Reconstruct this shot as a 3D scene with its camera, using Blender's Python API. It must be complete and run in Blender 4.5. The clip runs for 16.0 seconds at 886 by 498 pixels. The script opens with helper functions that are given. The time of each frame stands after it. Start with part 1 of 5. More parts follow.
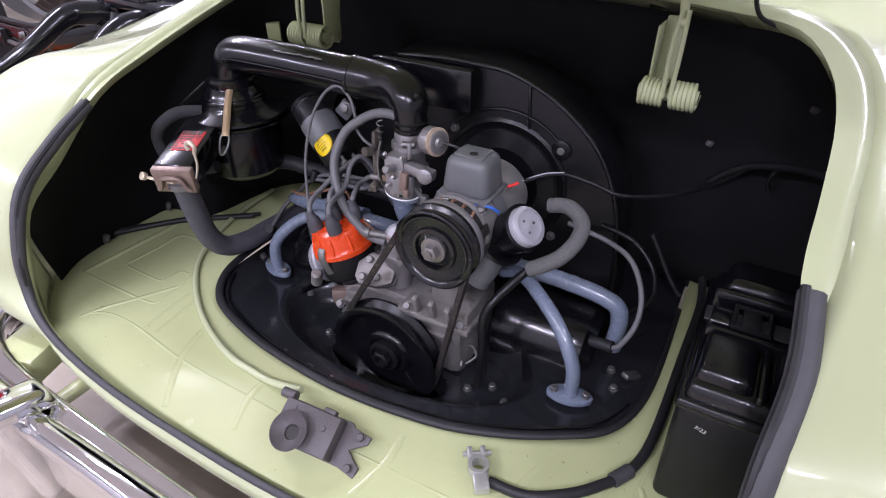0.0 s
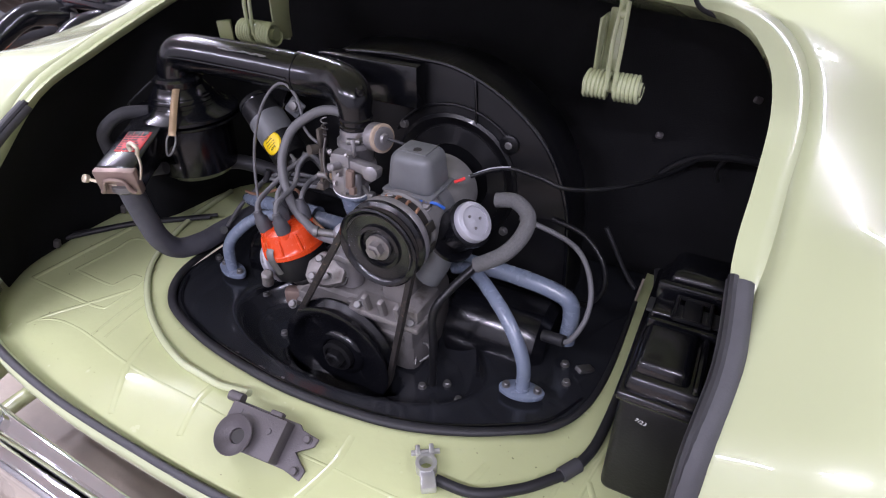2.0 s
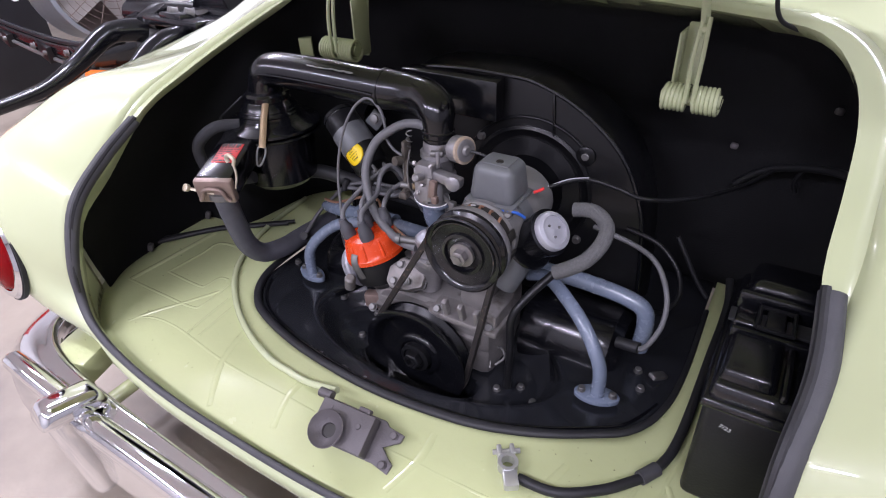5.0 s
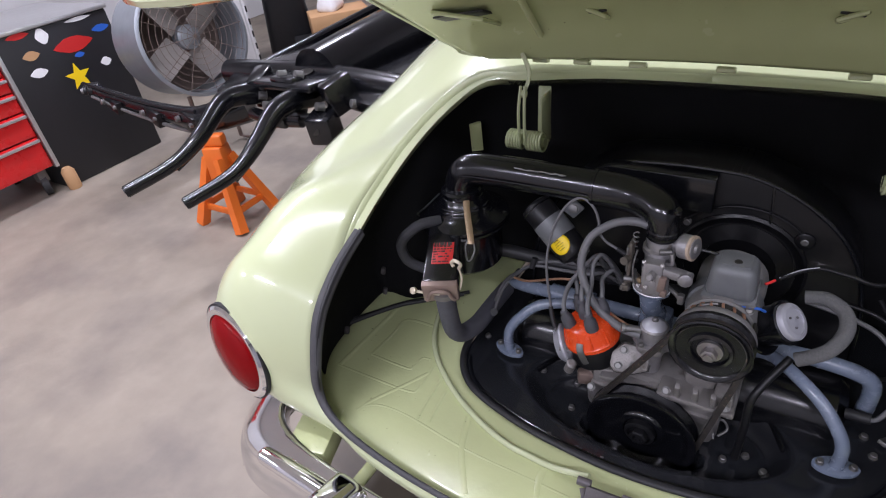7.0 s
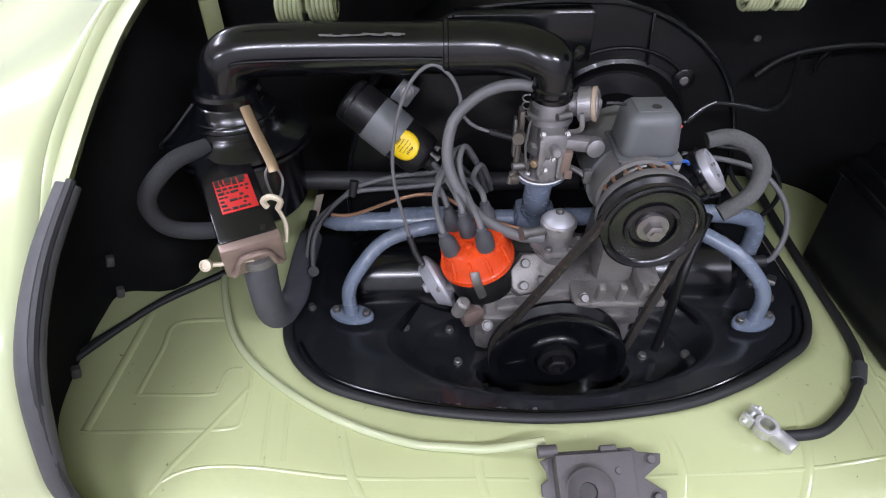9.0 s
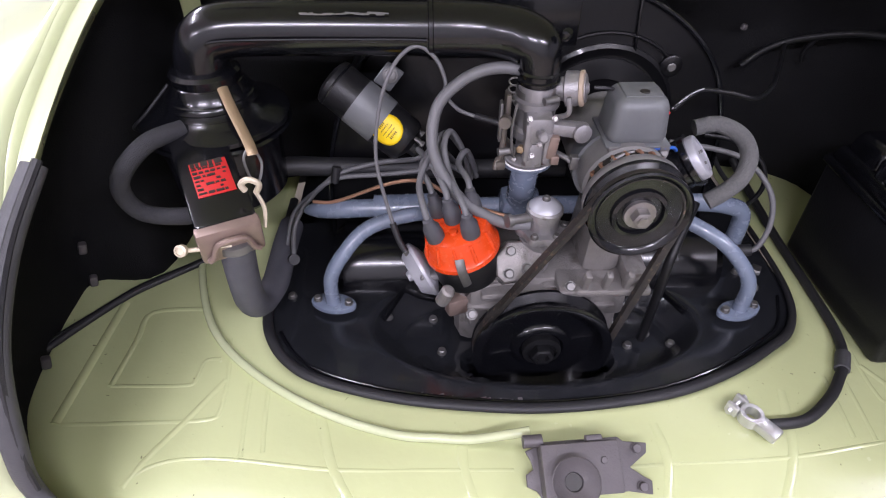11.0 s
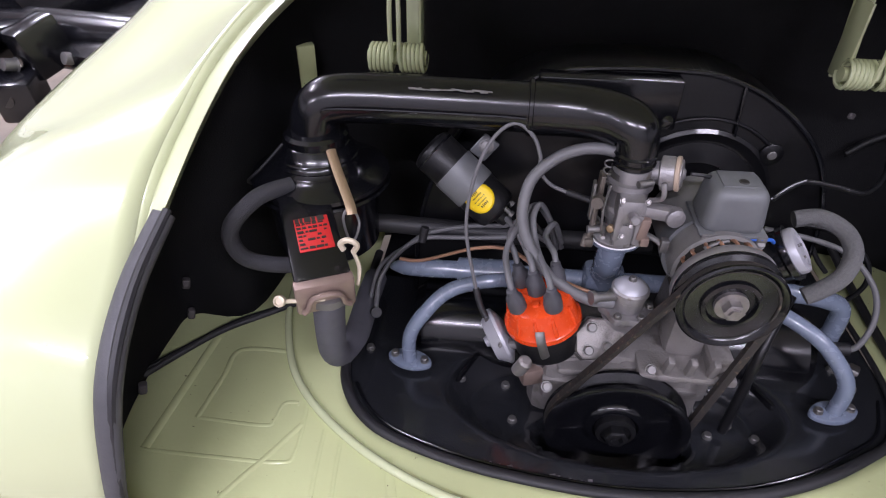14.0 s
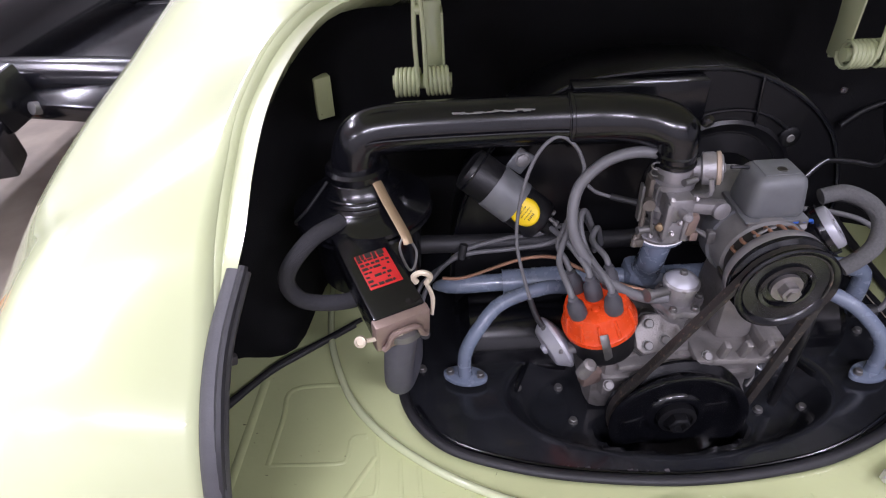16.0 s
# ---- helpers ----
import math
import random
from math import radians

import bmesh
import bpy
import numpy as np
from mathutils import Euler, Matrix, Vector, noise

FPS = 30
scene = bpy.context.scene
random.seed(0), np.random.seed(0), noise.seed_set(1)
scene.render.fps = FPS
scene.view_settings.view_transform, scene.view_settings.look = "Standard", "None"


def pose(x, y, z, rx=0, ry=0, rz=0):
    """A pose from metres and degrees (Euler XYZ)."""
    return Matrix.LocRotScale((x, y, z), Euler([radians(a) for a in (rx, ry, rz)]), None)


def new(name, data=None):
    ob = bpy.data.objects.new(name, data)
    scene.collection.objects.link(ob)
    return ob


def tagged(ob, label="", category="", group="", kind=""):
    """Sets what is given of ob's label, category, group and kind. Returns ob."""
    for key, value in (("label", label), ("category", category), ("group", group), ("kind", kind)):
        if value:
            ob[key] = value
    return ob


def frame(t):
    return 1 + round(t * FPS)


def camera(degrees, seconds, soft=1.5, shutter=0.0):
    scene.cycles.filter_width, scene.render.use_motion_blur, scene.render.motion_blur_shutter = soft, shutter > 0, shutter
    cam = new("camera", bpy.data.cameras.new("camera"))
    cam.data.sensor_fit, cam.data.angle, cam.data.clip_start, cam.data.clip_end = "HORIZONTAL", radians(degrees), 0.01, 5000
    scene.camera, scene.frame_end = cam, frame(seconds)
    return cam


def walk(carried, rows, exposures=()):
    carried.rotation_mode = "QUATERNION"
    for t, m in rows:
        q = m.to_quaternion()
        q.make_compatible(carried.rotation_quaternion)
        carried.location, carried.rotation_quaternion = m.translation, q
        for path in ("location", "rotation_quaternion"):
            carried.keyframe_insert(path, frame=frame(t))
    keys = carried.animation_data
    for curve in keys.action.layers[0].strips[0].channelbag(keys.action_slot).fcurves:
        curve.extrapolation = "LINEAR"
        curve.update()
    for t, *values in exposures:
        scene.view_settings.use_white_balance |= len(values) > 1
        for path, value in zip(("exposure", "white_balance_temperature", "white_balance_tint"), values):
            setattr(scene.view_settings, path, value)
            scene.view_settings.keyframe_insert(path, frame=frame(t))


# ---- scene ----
cam = camera(74.4, 16.0, soft=1.1)
# the origin is the centre of the crank pulley; x to the right of the car, y to its front
METRES = 1.40
BASE = pose(0.4026, -0.5432, 0.6568, -34.147, -0.425, 29.194)
ROWS = [
    (0.0, 0.0, 0.0, 0.0, 0.0, 0.0, -0.0),
    (0.5, 0.0153, -0.0029, -0.004, -0.17, 0.04, 0.03),
    (1.0, 0.0279, -0.0022, -0.0068, -0.5, -0.09, 0.27),
    (1.5, 0.0324, 0.0055, -0.0035, -1.02, -0.15, 0.65),
    (2.0, 0.0384, 0.0053, -0.0015, -1.34, -0.21, 1.22),
    (2.5, 0.037, -0.0024, -0.0001, -1.39, -0.13, 1.55),
    (3.0, 0.0298, -0.005, -0.0006, -1.33, 0.05, 1.56),
    (5.5, -0.0076, -0.0313, 0.0068, 4.09, 0.09, 0.29),
    (6.0, -0.0383, -0.0872, 0.0454, 4.97, -0.24, 0.14),
    (6.5, -0.1394, -0.1642, 0.083, 5.16, -0.33, 0.3),
    (7.0, -0.2153, -0.0879, 0.1364, 5.75, -0.47, 5.18),
    (7.5, -0.2709, 0.0695, 0.1593, 2.21, -3.34, 10.65),
    (8.0, -0.3335, 0.1446, 0.1498, -11.4, -6.64, 13.74),
    (8.5, -0.3362, 0.1755, 0.1229, -23.49, -9.89, 17.7),
    (11.0, -0.333, 0.1934, 0.1075, -26.55, -11.49, 16.79),
    (11.5, -0.3373, 0.1899, 0.1249, -25.19, -8.75, 16.32),
    (12.0, -0.3345, 0.1781, 0.1256, -24.67, -7.45, 16.12),
    (12.5, -0.3443, 0.1876, 0.1225, -23.91, -6.62, 14.88),
    (13.0, -0.3525, 0.195, 0.1332, -20.43, -5.49, 13.07),
    (13.5, -0.3433, 0.1927, 0.1311, -20.37, -5.37, 13.09),
    (14.0, -0.3445, 0.1895, 0.1302, -19.01, -5.05, 12.64),
    (14.5, -0.3493, 0.1866, 0.1218, -18.47, -5.04, 12.35),
    (15.0, -0.3295, 0.2042, 0.1356, -18.3, -5.06, 12.43),
    (15.5, -0.3394, 0.2039, 0.1484, -18.09, -5.29, 12.67),
    (16.0, -0.4177, 0.2141, 0.1756, -24.1, -6.82, 19.27),
]
walk(cam, [(t, BASE @ pose(METRES * x, METRES * y, METRES * z, 90 + pitch, roll, yaw)) for t, x, y, z, yaw, pitch, roll in ROWS], [(0.0, 0.21, 6330, 11), (3.0, 0.27, 6330, 11), (5.5, 0.20, 6370, 9), (6.4, 0.14, 6400, 7), (7.0, -0.30, 6430, 5), (7.8, -0.34, 6430, 0), (8.5, 0.10, 6370, 0), (11.0, 0.44, 6570, 9), (12.5, 0.44, 6400, 9), (14.0, 0.20, 6480, 10), (16.0, 0.17, 6470, 10)])

# ---- light ----
world = bpy.data.worlds.new("world")
scene.world = world
world.use_nodes = True
world.node_tree.nodes["Background"].inputs[0].default_value = (0.75, 0.8, 0.9, 1)
world.node_tree.nodes["Background"].inputs[1].default_value = 0.03

FLOOR = -0.40
CEIL = 2.35
TUBES = [(1.25, 2.15, 148, 30), (-0.7, -0.35, 8, 52), (-3.3, -2.7, -30, 52), (1.1, -2.3, 0, 62), (-0.8, -2.5, 0, 66), (-2.5, 0.7, 90, 58), (-2.7, 2.8, 90, 62), (2.2, -0.4, 90, 26)]
for lx, ly, turn, power in TUBES:
    lamp = bpy.data.lights.new("tube_light", "AREA")
    lamp.shape, lamp.size, lamp.size_y, lamp.energy, lamp.color = "RECTANGLE", 1.2, 0.10, power, (0.985, 0.94, 1.16)
    new("tube_light", lamp).matrix_world = pose(lx, ly, CEIL - 0.09, 0, 0, turn)


# ---- materials ----
def mat(name, col, rough=0.5, metal=0.0, coat=0.0, var=0.12, scale=30.0, bump=0.0, fine=400.0, spots=None, rvar=0.08):
    m = bpy.data.materials.new(name)
    m.use_nodes = True
    nt = m.node_tree
    b = nt.nodes["Principled BSDF"]
    tc = nt.nodes.new("ShaderNodeTexCoord")

    def nz(s, detail=5):
        n = nt.nodes.new("ShaderNodeTexNoise")
        n.inputs["Scale"].default_value, n.inputs["Detail"].default_value = s, detail
        nt.links.new(tc.outputs["Object"], n.inputs["Vector"])
        return n.outputs["Fac"]
    big = nz(scale)
    mix = nt.nodes.new("ShaderNodeMix")
    mix.data_type = "RGBA"
    mix.inputs["A"].default_value = (*[c * (1 - var) for c in col], 1)
    mix.inputs["B"].default_value = (*[min(1, c * (1 + var)) for c in col], 1)
    nt.links.new(big, mix.inputs["Factor"])
    out = mix.outputs["Result"]
    if spots:
        colour, size, low, high = spots
        ramp = nt.nodes.new("ShaderNodeMapRange")
        ramp.inputs["From Min"].default_value, ramp.inputs["From Max"].default_value = low, high
        nt.links.new(nz(size, 8), ramp.inputs["Value"])
        m2 = nt.nodes.new("ShaderNodeMix")
        m2.data_type = "RGBA"
        m2.inputs["B"].default_value = (*colour, 1)
        nt.links.new(ramp.outputs["Result"], m2.inputs["Factor"])
        nt.links.new(out, m2.inputs["A"])
        out = m2.outputs["Result"]
    nt.links.new(out, b.inputs["Base Color"])
    rr = nt.nodes.new("ShaderNodeMapRange")
    rr.inputs["To Min"].default_value, rr.inputs["To Max"].default_value = max(0.02, rough - rvar), min(1, rough + rvar)
    nt.links.new(nz(scale * 2.3), rr.inputs["Value"])
    nt.links.new(rr.outputs["Result"], b.inputs["Roughness"])
    b.inputs["Metallic"].default_value = metal
    b.inputs["Coat Weight"].default_value = coat
    b.inputs["Coat Roughness"].default_value = 0.04
    if bump:
        bp = nt.nodes.new("ShaderNodeBump")
        bp.inputs["Strength"].default_value, bp.inputs["Distance"].default_value = bump, 0.002
        nt.links.new(nz(fine, 3), bp.inputs["Height"])
        nt.links.new(bp.outputs["Normal"], b.inputs["Normal"])
    return m


GREEN = mat("green_paint", (0.505, 0.548, 0.328), 0.26, coat=1.0, var=0.014, scale=5, bump=0.03, fine=60, rvar=0.012)
GREEN_IN = mat("green_inner_paint", (0.49, 0.53, 0.280), 0.24, coat=1.0, var=0.06, scale=12, bump=0.16, fine=85,
               spots=((0.20, 0.20, 0.11), 130, 0.715, 0.75))
BOARD = mat("black_board", (0.0052, 0.0052, 0.0060), 0.8, var=0.35, scale=9, bump=0.5, fine=500)
BOARD.node_tree.nodes["Principled BSDF"].inputs["Specular IOR Level"].default_value = 0.22
GLOSS = mat("black_enamel", (0.0042, 0.0044, 0.0058), 0.21, coat=0.12, var=0.3, scale=25, bump=0.04, fine=90, rvar=0.06)
SHROUD = mat("black_shroud_paint", (0.0042, 0.0042, 0.0050), 0.33, coat=0.1, var=0.3, scale=20, bump=0.1, fine=200)
SHROUD.node_tree.nodes["Principled BSDF"].inputs["Specular IOR Level"].default_value = 0.28
TIN = mat("black_cover_paint", (0.0140, 0.0150, 0.0178), 0.20, coat=0.3, var=0.3, scale=18, bump=0.06, fine=70, rvar=0.07)
SATIN = mat("black_satin", (0.0085, 0.0085, 0.0095), 0.38, var=0.3, scale=30, bump=0.15, fine=300)
SATIN.node_tree.nodes["Principled BSDF"].inputs["Specular IOR Level"].default_value = 0.32
RUBBER = mat("rubber_seal", (0.058, 0.058, 0.062), 0.6, var=0.2, scale=40, bump=0.2, fine=300)
RUBBLK = mat("black_rubber", (0.016, 0.016, 0.018), 0.55, var=0.3, scale=50, bump=0.2, fine=400)
HOSE = mat("grey_hose", (0.085, 0.085, 0.10), 0.75, var=0.2, scale=60, bump=0.5, fine=700)
CLOTH = mat("braided_hose", (0.115, 0.115, 0.115), 0.8, var=0.35, scale=350, bump=0.8, fine=900)
WIRE = mat("grey_wire", (0.13, 0.13, 0.135), 0.5, var=0.15, scale=60)
PIPE = mat("blue_grey_paint", (0.165, 0.198, 0.262), 0.26, coat=0.6, var=0.12, scale=40, bump=0.05, fine=200)
CASE = mat("cast_alloy", (0.26, 0.245, 0.235), 0.5, metal=0.55, var=0.25, scale=40, bump=0.5, fine=350,
           spots=((0.09, 0.075, 0.06), 30, 0.6, 0.75))
ALLOY = mat("grey_alloy", (0.30, 0.29, 0.295), 0.42, metal=0.6, var=0.2, scale=60, bump=0.25, fine=400,
            spots=((0.16, 0.14, 0.12), 60, 0.62, 0.75))
LINK = mat("dark_linkage_steel", (0.13, 0.115, 0.10), 0.45, metal=0.6, var=0.3, scale=90, bump=0.2)
GENGREY = mat("generator_grey", (0.19, 0.185, 0.18), 0.5, metal=0.2, var=0.22, scale=45, bump=0.25, fine=300)
STEEL = mat("zinc_steel", (0.22, 0.215, 0.21), 0.56, metal=0.9, var=0.2, scale=90, bump=0.1)
DULL = mat("dull_grey_metal", (0.140, 0.146, 0.152), 0.48, metal=0.15, var=0.18, scale=50, bump=0.1)
CAPGREY = mat("light_grey_cap", (0.42, 0.42, 0.46), 0.42, metal=0.3, var=0.08, scale=50)
CHROME = mat("chrome", (0.85, 0.85, 0.86), 0.06, metal=1.0, var=0.02, scale=20, rvar=0.02)
GOLD = mat("yellow_zinc", (0.31, 0.225, 0.135), 0.4, metal=0.5, var=0.15, scale=60)
PALE = mat("pale_zinc", (0.60, 0.53, 0.40), 0.4, metal=0.3, var=0.1, scale=60)
BROWN = mat("bare_brown_metal", (0.27, 0.20, 0.17), 0.42, metal=0.5, var=0.2, scale=60, bump=0.1)
ORANGE = mat("orange_plastic", (0.66, 0.060, 0.010), 0.26, var=0.08, scale=60, bump=0.05, fine=300)
YELLOW = mat("yellow_label", (0.85, 0.60, 0.01), 0.45, var=0.04)
RED = mat("red_label", (0.50, 0.02, 0.02), 0.45, var=0.08, scale=80)
BOOT = mat("dark_grey_rubber", (0.06, 0.06, 0.068), 0.55, var=0.15, scale=60, bump=0.2, fine=300)
DARKCLOTH = mat("dark_braided_hose", (0.032, 0.032, 0.036), 0.8, var=0.4, scale=350, bump=0.8, fine=900)
CERAMIC = mat("tan_ceramic", (0.42, 0.33, 0.25), 0.6, var=0.15, scale=80)
NUT = mat("worn_steel", (0.27, 0.255, 0.25), 0.38, metal=0.8, var=0.25, scale=120, bump=0.2)
# near-black for print and small dark parts; also paints the shade inside holes
INK_SHADE = mat("ink_and_hole_shade", (0.02, 0.018, 0.015), 0.5)
LATCH = mat("phosphate_grey", (0.112, 0.102, 0.104), 0.55, metal=0.3, var=0.15, scale=50, bump=0.2, fine=350)
LENS = mat("red_lens", (0.17, 0.0015, 0.003), 0.10, coat=0.0, var=0.15, scale=40)
WHITE = mat("white_print", (0.8, 0.8, 0.8), 0.5)
REDWIRE = mat("red_sleeve", (0.7, 0.03, 0.03), 0.4)
BLUEWIRE = mat("blue_sleeve", (0.03, 0.12, 0.5), 0.4)
BELT = mat("worn_belt_rubber", (0.022, 0.019, 0.017), 0.6, var=0.3, scale=60, bump=0.3, fine=500, spots=((0.12, 0.085, 0.06), 170, 0.60, 0.70))
COPPER = mat("copper_tube", (0.40, 0.22, 0.14), 0.4, metal=0.5)
CONCRETE = mat("concrete", (0.290, 0.249, 0.196), 0.6, var=0.22, scale=9.0, bump=0.35, fine=60, spots=((0.185, 0.16, 0.135), 3.1, 0.44, 0.70))
LENS.node_tree.nodes["Principled BSDF"].inputs["Specular IOR Level"].default_value = 0.2
# greys of the unseen south and east walls, picked to steer bounce light
PALEWALL = mat("pale_wall", (0.42, 0.42, 0.42), 0.7, var=0.12, scale=2, bump=0.1, fine=60)
GREYWALL = mat("grey_wall", (0.26, 0.26, 0.27), 0.7, var=0.1, scale=2, bump=0.1, fine=60)
PLASTER = mat("white_wall", (0.72, 0.72, 0.72), 0.7, var=0.05, scale=3)
CABBLK = mat("black_cabinet", (0.012, 0.012, 0.014), 0.45, var=0.2, scale=12, bump=0.1, fine=200)
CHESTRED = mat("red_chest_paint", (0.62, 0.012, 0.015), 0.28, coat=0.4, var=0.05, scale=8)
ALUM = mat("aluminium_trim", (0.62, 0.62, 0.62), 0.35, metal=0.8, var=0.08)
FANGREY = mat("galvanised_grey", (0.30, 0.325, 0.35), 0.42, metal=0.5, var=0.15, scale=12)
FANBLADE = mat("dusty_blade", (0.34, 0.31, 0.285), 0.6, metal=0.1, var=0.25, scale=14)
FANIN = mat("rusty_brown", (0.17, 0.125, 0.105), 0.6, metal=0.2, var=0.2, scale=20)
STAND = mat("orange_stand_paint", (0.75, 0.16, 0.02), 0.4, var=0.12, scale=20)
CARD = mat("cardboard", (0.46, 0.27, 0.13), 0.8, var=0.1, scale=12)


# ---- mesh helpers ----
def V(*a):
    return Vector(a)


def cr(pts, n):
    """n steps to each span of a smooth curve through the points."""
    P = [Vector(p) for p in pts]
    out = []
    for i in range(len(P) - 1):
        a, b, c, d = P[max(i - 1, 0)], P[i], P[i + 1], P[min(i + 2, len(P) - 1)]
        for k in range(n):
            t = k / n
            out.append(0.5 * ((2 * b) + (c - a) * t + (2 * a - 5 * b + 4 * c - d) * t * t + (3 * b - a - 3 * c + d) * t ** 3))
    out.append(P[-1])
    return out


def tube(pts, r, seg=10, n=6, squash=1.0):
    """A round bar along a smooth curve; r one radius or one a point."""
    path = cr(pts, n) if n > 1 else [Vector(p) for p in pts]
    m = len(path)
    if isinstance(r, (int, float)):
        rad = [r] * m
    else:
        q = [v.x for v in cr([(a, 0, 0) for a in r], n)]
        rad = q[:m]
    bm = bmesh.new()
    rings = []
    up = None
    for i, p in enumerate(path):
        d = (path[min(i + 1, m - 1)] - path[max(i - 1, 0)]).normalized()
        if up is None:
            up = d.orthogonal().normalized() if abs(d.z) > 0.9 else V(0, 0, 1)
        side = d.cross(up).normalized()
        up = side.cross(d).normalized()
        rings.append([bm.verts.new(p + (side * math.cos(a) + up * math.sin(a) * squash) * rad[i])
                      for a in [2 * math.pi * k / seg for k in range(seg)]])
    for a, b in zip(rings, rings[1:]):
        for k in range(seg):
            bm.faces.new((a[k], a[(k + 1) % seg], b[(k + 1) % seg], b[k]))
    bm.faces.new(rings[0][::-1])
    bm.faces.new(rings[-1])
    bmesh.ops.recalc_face_normals(bm, faces=bm.faces)
    return bm


def lathe(prof, at=(0, 0, 0), axis=(0, 0, 1), seg=32, ring=False):
    """A turned body: (radius, height) pairs along the axis."""
    q = Vector(axis).to_track_quat("Z", "Y").to_matrix()
    bm = bmesh.new()
    rings = []
    for r, h in prof:
        rings.append([bm.verts.new(Vector(at) + q @ V(max(r, 1e-5) * math.cos(2 * math.pi * k / seg), max(r, 1e-5) * math.sin(2 * math.pi * k / seg), h))
                      for k in range(seg)])
    for a, b in zip(rings, rings[1:] + rings[:1] if ring else rings[1:]):
        for k in range(seg):
            bm.faces.new((a[k], a[(k + 1) % seg], b[(k + 1) % seg], b[k]))
    if not ring:
        bm.faces.new(rings[0][::-1])
        bm.faces.new(rings[-1])
    bmesh.ops.recalc_face_normals(bm, faces=bm.faces)
    return bm


def box(at, size, bevel=0.003, turn=(0, 0, 0), taper=1.0, seg=2):
    bm = bmesh.new()
    bmesh.ops.create_cube(bm, size=1)
    for v in bm.verts:
        k = taper if v.co.z > 0 else 1
        v.co = V(v.co.x * size[0] * k, v.co.y * size[1] * k, v.co.z * size[2])
    if bevel:
        bmesh.ops.bevel(bm, geom=bm.edges[:], offset=bevel, segments=seg, affect="EDGES", profile=0.5)
    bm.transform(pose(*at, *turn))
    return bm


def slab(outline, z0, z1, m=None, bevel=0.0):
    """An outline in x, y raised from z0 to z1."""
    bm = bmesh.new()
    low = [bm.verts.new((p[0], p[1], z0)) for p in outline]
    f = bm.faces.new(low)
    top = bmesh.ops.extrude_face_region(bm, geom=[f])
    for v in top["geom"]:
        if isinstance(v, bmesh.types.BMVert):
            v.co.z = z1
    bmesh.ops.recalc_face_normals(bm, faces=bm.faces)
    if bevel:
        bmesh.ops.bevel(bm, geom=bm.edges[:], offset=bevel, segments=2, affect="EDGES", profile=0.5)
    if m is not None:
        bm.transform(m)
    return bm


def surf(curves, nu=5, nv=5, su=True, sv=True):
    """A smooth sheet through control curves of equal length."""
    rows = [cr(c, nu) if su else [Vector(p) for p in c] for c in curves]
    cols = [cr([row[i] for row in rows], nv) if sv else [row[i] for row in rows] for i in range(len(rows[0]))]
    bm = bmesh.new()
    g = [[bm.verts.new(p) for p in col] for col in cols]
    for a, b in zip(g, g[1:]):
        for k in range(len(a) - 1):
            bm.faces.new((a[k], a[k + 1], b[k + 1], b[k]))
    bmesh.ops.recalc_face_normals(bm, faces=bm.faces)
    return bm


def join(*bms):
    out = bmesh.new()
    for b in bms:
        me = bpy.data.meshes.new("tmp")
        b.to_mesh(me)
        out.from_mesh(me)
        b.free()
        bpy.data.meshes.remove(me)
    return out


def skew(p):
    """The right half of the body, which stands a little wider at the front than the left."""
    x = -p[0] - .022
    return V(x * (1 + .2 * (p[1] + .03)), p[1] + .05 * x, p[2])


def mirror(bm):
    for v in bm.verts:
        v.co = skew(v.co)
    bmesh.ops.reverse_faces(bm, faces=bm.faces)
    return bm


def part(name, bm, material, parent=None, label="", thick=0.0, sharp=40, offset=0.0):
    me = bpy.data.meshes.new(name)
    bm.to_mesh(me)
    bm.free()
    me.materials.append(material)
    me.shade_smooth()
    me.set_sharp_from_angle(angle=radians(sharp))
    ob = new(name, me)
    if parent is not None:
        ob.parent = parent
    if label:
        ob["label"] = label
    if thick:
        mod = ob.modifiers.new("thickness", "SOLIDIFY")
        mod.thickness, mod.offset = thick, offset
    return ob


def thing(name, label, category, group="", at=(0, 0, 0), kind=""):
    ob = new(name)
    ob.empty_display_size = 0.02
    return tagged(ob, label, category, group, kind)


def single(name, bm, material, label, category, group="", kind="", **k):
    return tagged(part(name, bm, material, None, **k), label, category, group, kind)


def bolt(at, axis=(0, 0, 1), r=0.007, h=0.006, washer=True):
    prof = [(r * 1.25, 0), (r * 1.25, 0.0015), (r, 0.0016), (r, h), (r * 0.8, h + 0.001), (0, h + 0.001)] if washer else [(r, 0), (r, h), (r * 0.8, h + 0.001), (0, h + 0.001)]
    return lathe(prof, at, axis, 6 if not washer else 12)


# ---- setting: the workshop ----
def plane(x0, x1, y0, y1, z, t=0.05):
    return box(((x0 + x1) / 2, (y0 + y1) / 2, z - t / 2), (x1 - x0, y1 - y0, t), 0)


X0, X1, Y0, Y1 = -5.2, 3.0, -3.6, 5.2
single("floor", plane(X0, X1, Y0, Y1, FLOOR), CONCRETE, "stained grey concrete workshop floor", "floor", kind="structure")
single("ceiling", plane(X0, X1, Y0, Y1, CEIL + 0.05), PLASTER, "plain white workshop ceiling", "ceiling", kind="structure")
MID, HT = (CEIL + FLOOR) / 2, CEIL - FLOOR
single("wall_west", box((X0 - 0.05, (Y0 + Y1) / 2, MID), (0.1, Y1 - Y0, HT), 0), PLASTER, "white painted workshop wall", "wall", kind="structure")
# the east and south walls stay out of view and only shape the fill light
single("wall_east", box((X1 + 0.05, (Y0 + Y1) / 2, MID), (0.1, Y1 - Y0, HT), 0), GREYWALL, "unseen grey workshop wall toned to cut bounce light", "wall", kind="structure")
